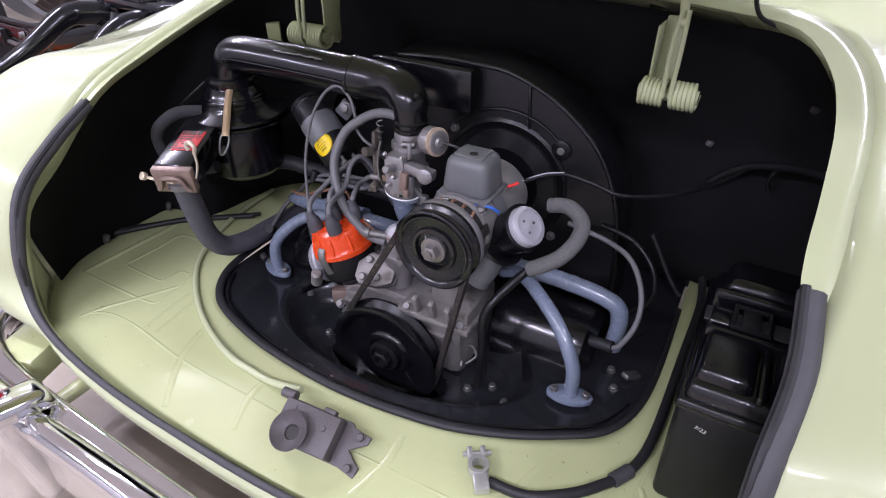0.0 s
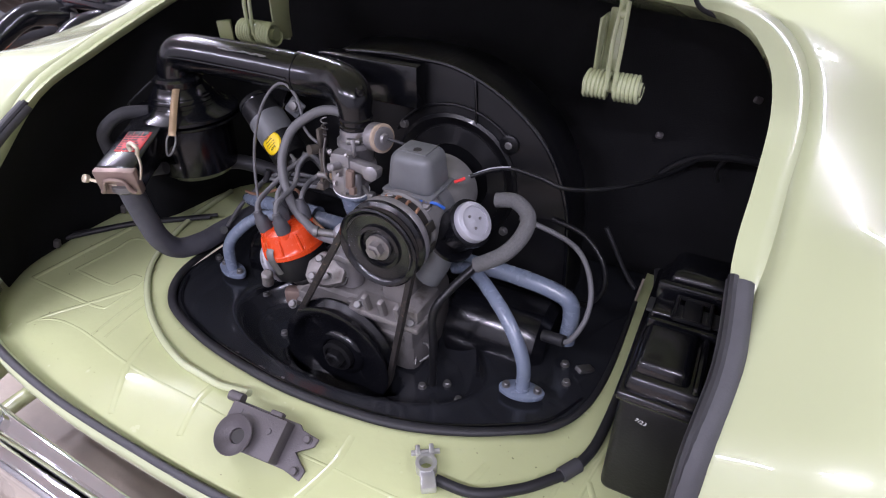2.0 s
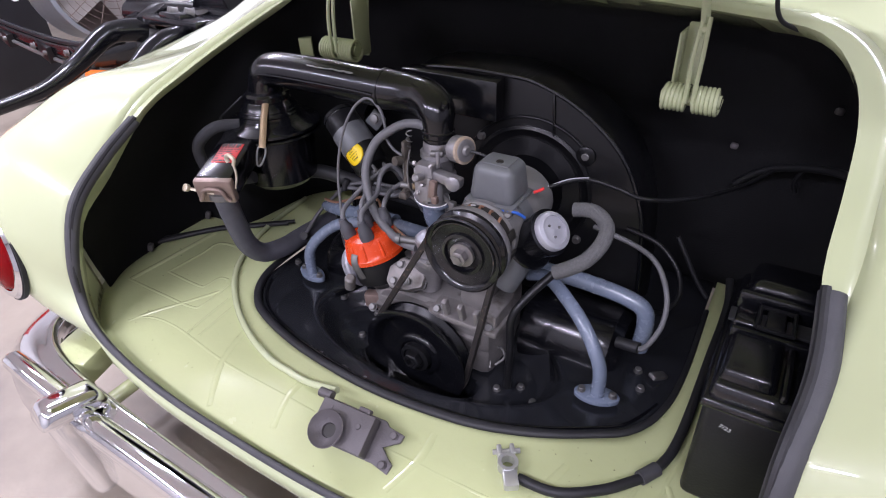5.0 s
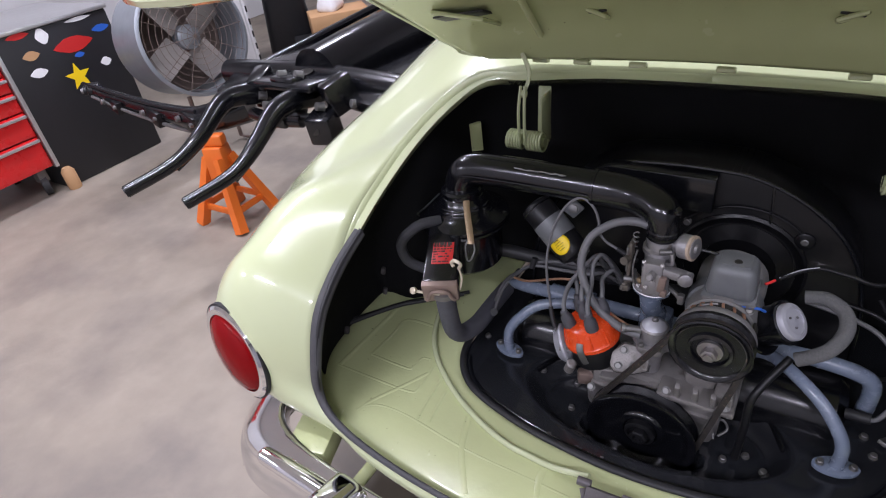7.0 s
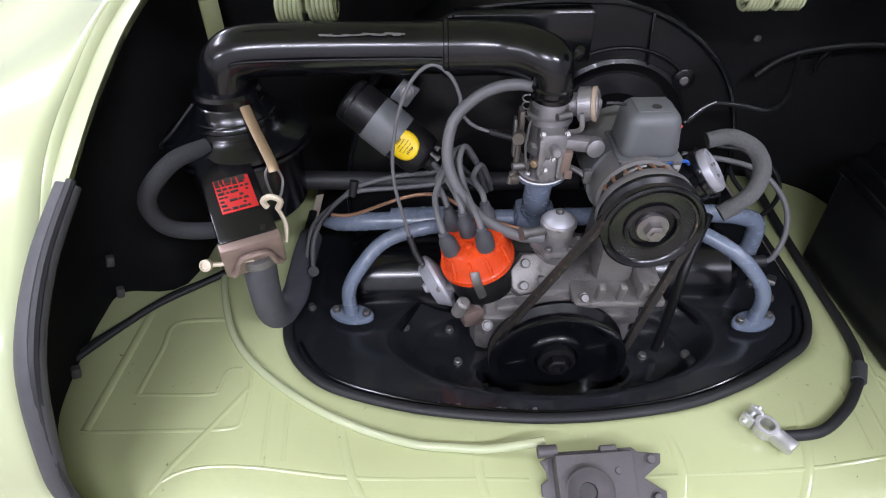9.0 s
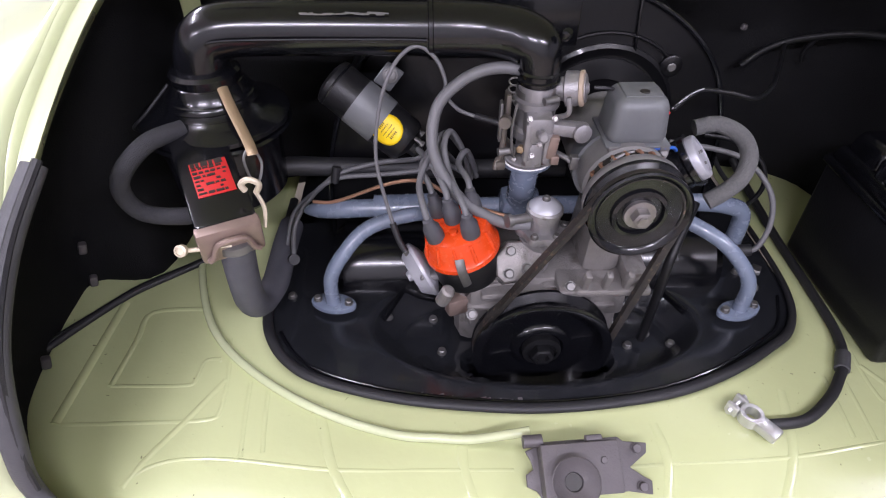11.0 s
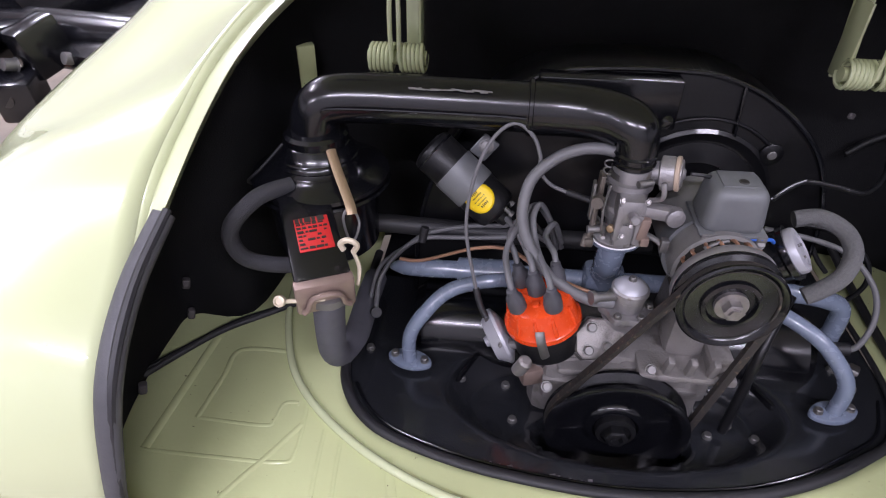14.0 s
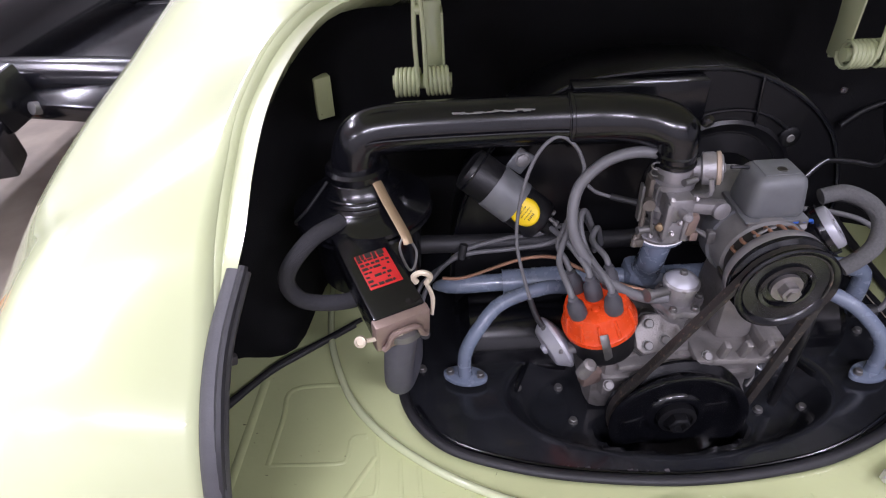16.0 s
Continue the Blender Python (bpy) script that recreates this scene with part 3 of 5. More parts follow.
for a in (48, 66, 84, 102, 118, 136, 152):
    r = radians(a)
    part("winding", tube([(GX + q * math.cos(r + d), y, GZ + q * math.sin(r + d)) for q, y, d in ((.046, .042, 0), (.0515, .047, .03), (.0515, .056, .06), (.046, .063, .05))], .0022, 6, 3), COPPER, gen, "brown copper winding")
part("brush_spring", tube([(GX + .052 * math.cos(radians(a)), .052 + .004 * math.sin(a), GZ + .052 * math.sin(radians(a))) for a in range(95, 126, 6)], .0022, 6, 3), STEEL, gen)
part("end_ring", lathe([(.045, .028), (.0565, .028), (.058, .030), (.058, .040), (.0565, .042), (.045, .042)], (GX, 0, GZ), (0, 1, 0), 48), ALLOY, gen, "light grey alloy end ring")
part("mounting_strap", lathe([(.0545, .10), (.0560, .10), (.0560, .125), (.0545, .125)], (GX, 0, GZ), (0, 1, 0), 40), DULL, gen)
for a in (-50, -15, 20, 200, 235):
    r = radians(a)
    # black blocks paint the shade inside the slots
    part("vent_slot", box((GX + .0535 * math.cos(r), .055, GZ + .0535 * math.sin(r)), (.004, .02, .014), .0015, (0, -a, 0)), INK_SHADE, gen)
part("pulley", lathe([(0.0200, .022), (0.0550, .022), (0.0584, .020), (0.0584, .016), (0.0482, .009), (0.0482, .006), (0.0584, -.001), (0.0584, -.004), (0.0560, -.0055), (0.0510, -.004), (0.0482, .0), (0.0325, .002),
                      (0.0315, -.001), (0.0270, -.002), (0.0250, .003), (0.0180, .003)], (GX, .006, GZ), (0, 1, 0), 56), GLOSS, gen, "glossy black pulley")
part("pulley", lathe([(0.0555, .003), (0.0590, .004), (0.0590, .006), (0.0555, .007)], (GX, .021, GZ), (0, 1, 0), 56), GLOSS, gen, "glossy black pulley")
part("nut", join(lathe([(.018, 0), (.018, .005), (.014, .0055)], (GX, .009, GZ), (0, -1, 0), 24), lathe([(.0115, 0), (.0115, .011), (.010, .012), (.007, .012), (.007, .015), (0, .015)], (GX, .004, GZ), (0, -1, 0), 6)), NUT, gen, "worn steel nut and washer")

reg = thing("voltage_regulator", "grey painted voltage regulator box on the generator", "regulator")
cover = box((.091, .105, .298), (.072, .066, .058), .0, (0, 0, 0), .84)
bmesh.ops.bevel(cover, geom=cover.edges[:], offset=.014, segments=5, affect="EDGES", profile=0.5)
part("cover", cover, DULL, reg)
part("base_flange", box((.091, .105, .2725), (.076, .071, .004), .0018), DULL, reg)
part("pressed_top", box((.091, .105, .3265), (.042, .036, .002), .0009), DULL, reg)
part("rivet", lathe([(.006, 0), (.005, .0012), (0, .0012)], (.094, .098, .3273), (0, 0, 1), 14), INK_SHADE, reg)
for x in (.062, .122):
    part("terminal", join(bolt((x, .072, .262), (0, -.6, .6), r=.005), box((x, .074, .268), (.012, .012, .012), .002)), STEEL, reg)
part("blue_wire", tube([(.110, .074, .268), (.122, .070, .271), (.134, .074, .269), (.142, .082, .26)], .0022, 8, 5), BLUEWIRE, reg, "blue sleeved wire")
part("red_sleeve", tube([(.134, .127, .276), (.141, .132, .2785), (.146, .136, .281)], .0022, 8, 4), REDWIRE, reg, "red wire sleeve")

# belt between the pulleys
def belt():
    r1, r2 = .089, .052
    c1, c2 = V(0, 0, 0), V(GX, 0, GZ)
    d = c2 - c1
    a0 = math.atan2(d.z, d.x)
    off = math.acos((r1 - r2) / d.length)
    pts = []
    for k in range(25):
        a = a0 + off + (2 * math.pi - 2 * off) * k / 24
        pts.append((c1.x + r1 * math.cos(a), c1.z + r1 * math.sin(a)))
    for k in range(25):
        a = a0 - off + 2 * off * k / 24
        pts.append((c2.x + r2 * math.cos(a), c2.z + r2 * math.sin(a)))
    bm = bmesh.new()
    n = len(pts)
    cen = V((c1.x + c2.x) / 2, 0, (c1.z + c2.z) / 2)
    rings = []
    for i, (x, z) in enumerate(pts):
        t = V(pts[(i + 1) % n][0] - pts[i - 1][0], 0, pts[(i + 1) % n][1] - pts[i - 1][1]).normalized()
        nrm = V(t.z, 0, -t.x)
        p = V(x, .008, z)
        rings.append([bm.verts.new(p + nrm * h + V(0, w, 0)) for h, w in ((.004, -.006), (.004, .006), (-.004, .004), (-.004, -.004))])
    for i in range(n):
        a, b = rings[i], rings[(i + 1) % n]
        for k in range(4):
            bm.faces.new((a[k], a[(k + 1) % 4], b[(k + 1) % 4], b[k]))
    bmesh.ops.recalc_face_normals(bm, faces=bm.faces)
    return bm


single("fan_belt", belt(), BELT, "worn black rubber fan belt between two pulleys", "belt")

# fan shroud
sh = thing("fan_shroud", "black sheet metal fan shroud behind the generator", "fan shroud")
arch = [(-.30, .02), (-.29, .16), (-.255, .27), (-.20, .345), (-.13, .390), (-.05, .402), (.035, .402), (.09, .396), (.158, .367), (.219, .317), (.254, .258), (.274, .18), (.285, .02)]
arch = [(p.x, p.y) for p in cr([(x, y, 0) for x, y in arch], 5)]
part("shroud_body", slab(arch, 0, .10, Matrix.Translation((0, .33, 0)) @ pose(0, 0, 0, 90, 0, 0), .006), SHROUD, sh, sharp=30)
part("shroud_lip", tube([(x, .229, z) for x, z in arch], .0035, 8, 1), GLOSS, sh)
part("flat_duct", box((-.05, .215, .368), (.172, .03, .062), .003), GLOSS, sh)
part("fan_ring", lathe([(.105, 0), (.105, .004), (.100, .007), (.095, .004), (.088, .002), (.088, -.01)], (GX, .231, GZ), (0, -1, 0), 48, True), SHROUD, sh)
part("fan_hub_plate", lathe([(.085, 0), (.085, .004), (.060, .012), (.058, .006), (.03, .006)], (GX, .232, GZ), (0, -1, 0), 48), SHROUD, sh)
for a in (40, 140, 220, 320):
    r = radians(a)
    part("bolt", bolt((GX + .115 * math.cos(r), .229, GZ + .115 * math.sin(r)), (0, -1, 0), r=.006), STEEL, sh)

part("bolt_ear", join(lathe([(.015, -.002), (.015, .004), (.012, .006), (0, .006)], (GX + .115 * math.cos(radians(40)), .230, GZ + .115 * math.sin(radians(40))), (0, -1, 0), 24), tube([(GX + .119 * math.cos(radians(a)), .228, GZ + .119 * math.sin(radians(a))) for a in range(34, 150, 6)], .0026, 8, 1)), SHROUD, sh, "pressed ridge and bolt ear")
part("panel_joint", box((.118, .2285, .352), (.004, .006, .075), .0015, (0, -4, 0)), GLOSS, sh, "folded panel joint")

# intake air cleaner
ac = thing("air_cleaner", "glossy black oil bath air cleaner with intake horn", "air cleaner")
AX, AY = -.410, .158
part("bowl", lathe([(.02, .158), (.058, .160), (.070, .172), (.074, .25), (.070, .262), (.084, .268), (.090, .272), (.0895, .277), (.085, .2795), (.070, .2835), (.060, .289), (.0545, .296), (.0555, .298), (.0535, .300), (.0515, .303), (.050, .308), (.044, .315), (.040, .320), (.041, .330), (.037, .334)], (AX, AY, 0), (0, 0, 1), 48), GLOSS, ac)
for r, z in ((.0865, .2775), (.0585, .2905), (.0545, .2975), (.0515, .3045), (.0405, .3190)):
    part("pressed_ring", lathe([(r - .0012, z - .0016), (r + .0010, z), (r - .0012, z + .0016)], (AX, AY, 0), (0, 0, 1), 48, True), GLOSS, ac)
part("bowl_bead", lathe([(.0885, .262), (.091, .264), (.0885, .267)], (AX, AY, 0), (0, 0, 1), 48), GLOSS, ac)
HORN = pose(-.386, .030, .248, 10, 0, 25)
hb = box((0, 0, 0), (.061, .14, .044), .004)
hb.transform(HORN)
part("horn", hb, GLOSS, ac)
he = box((0, -.072, -.002), (.065, .016, .044), .004)
he.transform(HORN)
part("horn_end", he, BROWN, ac, "bare brown metal horn end")
fl = join(tube([(-.026, -.083, -.016), (-.020, -.084, -.010), (-.013, -.084, .006), (.013, -.084, .006), (.020, -.084, -.010), (.026, -.083, -.016)], .0035, 8, 3))
fl.transform(HORN)
part("flap_lever", fl, BROWN, ac)
lb = box((.002, -.003, .0225), (.039, .054, .0012), .0004)
lb.transform(HORN)
lab = part("red_label", lb, RED, ac, "red warning label with dark print")
random.seed(4)
for i in range(8):
    u = -.018
    while u < .014:
        w = random.uniform(.003, .009)
        b = box((.002 + u + w / 2, .020 - i * .0065, .0234), (w, .0030 * random.uniform(.7, 1.3) if i else .008, .0006), .0, (0, 0, random.uniform(-3, 3)))
        b.transform(HORN)
        if random.random() < .92 and u + w < .017:
            part("print_bar", b, INK_SHADE, lab)
        else:
            b.free()
        u += w + random.uniform(.0008, .002)
part("horn_outlet", lathe([(.021, 0), (.024, .003), (.024, .012), (.020, .014)], (-.357, -.022, .214), (0, 0, 1), 24), STEEL, ac)
part("throttle_weight", join(tube([(-.355, -.04, .229), (-.385, -.052, .234), (-.398, -.058, .238)], .0025, 6, 3), lathe([(.0055, -.004), (.0064, -.002), (.0064, .003), (.004, .004), (.004, .0025), (0, .0025)], (-.398, -.058, .238), (-.1, -.8, .5), 18)), PALE, ac, "pale zinc plated weight")
part("hook_lever", join(tube([(-.322, -.022, .238), (-.320, -.016, .258), (-.326, -.012, .275)], [.0024, .0032, .0032], 8, 4, .6), tube([(-.326, -.012, .275), (-.321, -.013, .286), (-.330, -.014, .292), (-.339, -.013, .286), (-.336, -.013, .278)], .0033, 8, 5)), PALE, ac, "pale zinc plated hook")
part("clip_strap", tube([(-.384, .128, .322), (-.372, .108, .305), (-.352, .078, .278), (-.348, .07, .268)], .0062, 8, 4, .3), GOLD, ac, "yellow zinc strap clip")
part("clip_wire", tube([(-.355, .078, .272), (-.359, .068, .262), (-.350, .054, .243), (-.343, .056, .243), (-.339, .066, .258), (-.345, .075, .268)], .0017, 6, 5), STEEL, ac)
part("clip_wire", tube([(-.445, .13, .325), (-.47, .11, .30), (-.487, .105, .285), (-.489, .118, .272)], .0018, 6, 5), SATIN, ac)
TUBE = [(AX, AY, .325), (AX + .001, AY, .345), (AX + .012, .160, .366), (-.372, .163, .3745), (-.30, .167, .3745), (-.20, .17, .3725), (-.14, .170, .3715)]
part("intake_tube", tube(TUBE, .0304, 28, 7), GLOSS, ac)
ELB = [(-.148, .170, .3715), (-.11, .168, .372), (-.075, .160, .373), (-.047, .146, .3735), (-.027, .132, .3665), (-.022, .127, .348), (-.022, .127, .316)]
part("elbow", tube(ELB, [.0328, .0318, .0305, .0292, .0275, .0232, .0222], 28, 7), GLOSS, ac)
part("clamp_ring", lathe([(.0315, -.003), (.0342, -.001), (.0342, .003), (.0315, .005)], (-.146, .170, .3715), (1, 0, 0), 32), GLOSS, ac)
part("tube_seam", tube([(-.39, .131, .366), (-.37, .131, .3745), (-.20, .138, .3725), (-.15, .138, .371)], .0016, 6, 5), GLOSS, ac)
part("neck_ring", lathe([(.0215, .327), (.0252, .329), (.0252, .332), (.0225, .334), (.0225, .339), (.0250, .341), (.0225, .344)], (-.022, .127, 0), (0, 0, 1), 32), GLOSS, ac)
part("elbow_knob", lathe([(.006, 0), (.006, .008), (.004, .011), (0, .011)], (-.002, .115, .383), (.3, -.5, .8), 18), GLOSS, ac)
random.seed(12)
for k in range(26):
    u = k / 25
    part("scuff", box((-.286 + .088 * u + random.uniform(-.003, .003), .1464 + random.uniform(-.0009, .0009), .3975 + random.uniform(-.0009, .0009)), (random.uniform(.003, .012), random.uniform(.0006, .0026), .0012), .0002, (42, 1.2, random.uniform(-12, 8))), STEEL, ac, "bare metal scratch")

# hoses on the air cleaner
single("breather_hose", tube([(-.357, -.022, .218), (-.366, -.008, .16), (-.374, .012, .095), (-.374, .042, .058), (-.366, .085, .048), (-.366, .13, .045), (-.368, .18, .040), (-.368, .23, .035)], .0185, 18, 6), HOSE, "grey rubber warm air hose bent into a loop", "hose")
single("loop_hose", tube([(-.43, .10, .285), (-.46, .07, .285), (-.490, .05, .258), (-.498, .05, .227), (-.480, .05, .202), (-.43, .055, .195), (-.385, .07, .203)], .0105, 16, 6), DARKCLOTH, "dark braided hose looped beside the air cleaner", "hose")
single("flat_duct_hose", tube([(-.40, .16, .155), (-.36, .20, .165), (-.27, .215, .155), (-.1, .215, .15), (.05, .215, .15)], .014, 12, 5), RUBBLK, "black rubber duct hose behind the manifold", "hose")

# ignition coil
co = thing("ignition_coil", "black ignition coil with a yellow label in a grey bracket", "ignition coil")
c0, c1 = V(-.268, .185, .303), V(-.181, .155, .237)
cd = (c1 - c0).normalized()
L = (c1 - c0).length
part("can", lathe([(.018, -.004), (.0285, .0), (.0300, .004), (.0300, L + .002), (.027, L + .008), (.012, L + .014), (.010, L + .026), (.006, L + .027)], c0, cd, 36), SATIN, co)
part("can_rim", lathe([(.0298, .006), (.0306, .008), (.0298, .010)], c0, cd, 36), GLOSS, co)
part("bracket", lathe([(.0301, L * .34), (.0312, L * .34), (.0312, L * .71), (.0301, L * .71)], c0, cd, 36), DULL, co, "grey painted bracket")
part("bracket_tab", box((-.198, .202, .299), (.027, .006, .032), .003, (0, 40, 12)), DULL, co, "grey painted bracket")
part("bolt", bolt((-.196, .198, .303), (.1, -1, .3), r=.008), STEEL, co)
for s in (-1, 1):
    part("terminal", lathe([(.003, 0), (.003, .012), (.0045, .012), (.0045, .016)], c1 + cd * .004 + V(.010, .012 * s, .012), cd, 8), STEEL, co)
cn = (V(-.02, -.9, .36) - cd * V(-.02, -.9, .36).dot(cd)).normalized()
cs = cd.cross(cn)


def on_coil(u, a, r):
    return c0 + cd * u + (cn * math.cos(a) + cs * math.sin(a)) * r


def coil_patch(u0, a0, ru, ra, r, n=6, m=24):
    bm = bmesh.new()
    rings = [[bm.verts.new(on_coil(u0 + ru * k / n * math.cos(q), a0 + ra * k / n * math.sin(q), r)) for q in [2 * math.pi * j / m for j in range(m)]] for k in range(1, n + 1)]
    for a, b in zip(rings, rings[1:]):
        for j in range(m):
            bm.faces.new((a[j], a[(j + 1) % m], b[(j + 1) % m], b[j]))
    bm.faces.new(rings[0])
    bmesh.ops.recalc_face_normals(bm, faces=bm.faces)
    return bm


yl = part("yellow_label", coil_patch(L * .80, .0, .0195, .66, .0303), YELLOW, co, "round yellow label with dark print", thick=.0004)
random.seed(9)
for i, n in enumerate((5, 13, 15, 12, 4)):
    for k in range(n):
        h = .0022 if i in (0, 4) else .0010
        w = .030 if i in (0, 4) else .016
        part("print_bar", coil_patch(L * .80 + .0095 - i * .0046, (k - (n - 1) / 2) * w * 2.6, h * random.uniform(.7, 1), w * random.uniform(.6, 1.1), .0307, 2, 6), INK_SHADE, yl, thick=.0002)

# carburettor
cb = thing("carburettor", "grey cast alloy carburettor with choke and linkage", "carburettor")
part("throat", lathe([(.0215, .326), (.0225, .322), (.0225, .312), (.0275, .310), (.0275, .302), (.024, .298), (.023, .276), (.027, .272), (.027, .262), (.019, .256), (.019, .242)], (-.022, .124, 0), (0, 0, 1), 28), ALLOY, cb)
part("float_bowl", join(box((-.022, .096, .287), (.032, .034, .034), .006), box((-.034, .085, .272), (.010, .012, .05), .003), box((-.012, .082, .266), (.008, .010, .04), .002), lathe([(.006, 0), (.006, .018), (.004, .02)], (-.022, .076, .287), (0, -1, .3), 12), box((-.026, .092, .255), (.022, .026, .034), .005), lathe([(.008, 0), (.008, .03), (.005, .034)], (-.006, .094, .238), (0, 0, 1), 16)), ALLOY, cb)
for nm, z0, z1, m, k in (("base_flange", .0, .006, ALLOY, 1.0), ("gasket", -.002, .0, WHITE, 1.04), ("manifold_flange", -.009, -.002, PIPE, 1.03)):
    part(nm, slab([(.030 * k * math.cos(a), .019 * k * math.sin(a)) for a in [2 * math.pi * j / 28 for j in range(28)]], z0, z1, pose(-.027, .108, .236, 22, 0, 0), .0012), m, cb)
part("choke_housing", lathe([(.012, -.03), (.014, -.014), (.020, -.012), (.020, .0), (.0185, .004)], (.022, .118, .322), (.9, -.3, .15), 28), ALLOY, cb)
part("choke_element", lathe([(.0185, .003), (.0205, .004), (.0205, .008), (.018, .009)], (.022, .118, .322), (.9, -.3, .15), 28), CERAMIC, cb, "tan ceramic choke element")
part("choke_cover", join(lathe([(.0165, .0085), (.0165, .0105), (.014, .0115), (.008, .0110), (.005, .014), (0, .014)], (.022, .118, .322), (.9, -.3, .15), 28)), ALLOY, cb)
part("choke_wire", tube([(.04, .112, .326), (.055, .112, .325), (.07, .12, .318), (.085, .14, .305)], .0022, 6, 4), RUBBLK, cb)
part("accelerator_pump", join(box((.012, .092, .285), (.05, .018, .016), .004, (0, 8, 0)), lathe([(.011, 0), (.011, .008), (.007, .010), (0, .010)], (.026, .088, .283), (.2, -1, .1), 20)), ALLOY, cb)
part("throttle_linkage", join(tube([(-.058, .098, .325), (-.061, .096, .30), (-.062, .092, .27), (-.066, .088, .235)], .0035, 8, 4), tube([(-.05, .11, .255), (-.066, .09, .245), (-.07, .085, .235)], .004, 8, 3),
                               box((-.060, .095, .315), (.006, .018, .03), .002), box((-.064, .09, .24), (.012, .016, .012), .003), lathe([(.007, 0), (.007, .012), (0, .012)], (-.062, .082, .302), (-.3, -1, .2), 12)), LINK, cb)
part("spring", tube([(-.056 + .004 * math.cos(k), .098 + .004 * math.sin(k), .345 - k * .0014) for k in [i * .8 for i in range(24)]], .0011, 5, 2), STEEL, cb)
part("idle_lever", join(tube([(.0, .10, .25), (.016, .09, .246), (.026, .085, .238)], .0035, 8, 3), box((.024, .086, .243), (.010, .010, .018), .002)), STEEL, cb)
for x, y, z in [(-.036, .080, .304), (-.008, .080, .304), (-.022, .078, .272), (-.046, .098, .2405), (-.008, .096, .2405), (-.03, .076, .258)]:
    part("screw", bolt((x, y, z), (0, -.8, .5), r=.0028, h=.003), NUT, cb)
part("pump_lever", join(box((-.006, .080, .268), (.012, .010, .03), .003, (0, 6, 0)), box((-.002, .078, .252), (.010, .008, .012), .002)), BROWN, cb, "tan brown lever")
part("jet_plug", lathe([(.005, 0), (.005, .006), (.003, .007)], (-.04, .088, .262), (-.5, -.8, .1), 6), GOLD, cb)
part("vent_pipe", tube([(-.004, .092, .30), (.006, .078, .312), (.004, .080, .330)], .003, 8, 4), ALLOY, cb)
part("throttle_arm", join(box((-.052, .100, .258), (.004, .026, .012), .0015, (0, 0, 20)), box((-.066, .098, .292), (.004, .012, .05), .0015), lathe([(.005, -.008), (.005, .008)], (-.060, .088, .258), (1, .2, 0), 10)), STEEL, cb)
part("linkage_rod", tube([(-.050, .090, .318), (-.054, .086, .29), (-.052, .084, .262), (-.048, .088, .250)], .0016, 6, 4), STEEL, cb)
part("neck_clamp", lathe([(.0222, .312), (.0246, .312), (.0246, .320), (.0222, .320)], (-.022, .127, 0), (0, 0, 1), 32, True), STEEL, cb)
part("clamp_screw", lathe([(.0045, -.009), (.0045, .009), (.003, .010)], (-.010, .101, .316), (1, .4, 0), 10), STEEL, cb)

# intake manifold and heat riser
im = thing("intake_manifold", "blue-grey painted intake manifold and heat riser pipes", "intake manifold")
part("manifold_pipe", tube([(-.326, .172, .110), (-.312, .168, .114), (-.285, .163, .118), (-.21, .158, .124), (-.02, .153, .128), (.14, .155, .128), (.22, .16, .125), (.285, .163, .115), (.312, .163, .095), (.313, .161, .03)], [.005, .0105, .0132, .0132, .0132, .0132, .0132, .0132, .0132, .0132], 20, 6), PIPE, im)
part("cast_sleeve", tube([(-.225, .157, .1235), (-.14, .155, .127)], .0195, 22, 2), PIPE, im)
part("centre_casting", join(tube([(-.022, .152, .12), (-.024, .140, .155), (-.028, .120, .19), (-.028, .110, .226)], [.024, .020, .018, .018], 20, 5), box((-.022, .152, .13), (.06, .05, .045), .014)), PIPE, im)
for s, fx, fy in ((-1, -.286, .074), (1, .285, .046)):
    part("riser_pipe", tube([(s * .13, .145, .118), (s * .17, .125, .137), (fx - s * .055, fy + .035, .127), (fx - s * .02, fy + .012, .100), (fx - s * .001, fy + .001, .065), (fx, fy, .012)], .0102, 20, 6), PIPE, im)
    part("riser_flange", join(slab([((.033 - .004 * math.sin(a) ** 2) * math.cos(a), .0175 * math.sin(a)) for a in [2 * math.pi * k / 28 for k in range(28)]], .010, .019, Matrix.Translation((fx, fy, .004)) @ pose(0, 0, 0, 0, 0, s * 12), .002)), PIPE, im)
    for d in (-.022, .022):
        part("bolt", bolt((fx + d, fy + s * d * .2, .023), r=.005), STEEL, im)

# distributor
di = thing("distributor", "distributor with an orange cap and grey plug leads", "distributor")
DA = V(-.27, -.03, 1).normalized()
D0 = V(-.109, .056, .142)
ex = (V(1, 0, 0) - DA * DA.x).normalized()
dq = Matrix((ex, DA.cross(ex), DA)).transposed()


def on_cap(r, a, z):
    return D0 + dq @ V(r * math.cos(radians(a)), r * math.sin(radians(a)), z)


part("body", lathe([(.020, -.10), (.022, -.066), (.030, -.054), (.0425, -.046), (.0440, -.040), (.0440, -.012), (.043, -.002)], D0, DA, 36), SATIN, di)
part("cap", lathe([(.0460, -.007), (.0487, -.005), (.0487, .0015), (.0465, .004), (.0445, .010), (.0415, .026), (.0385, .033), (.030, .037), (.016, .0375), (0, .039)], D0, DA, 48), ORANGE, di, "bright orange plastic cap")
TW = []
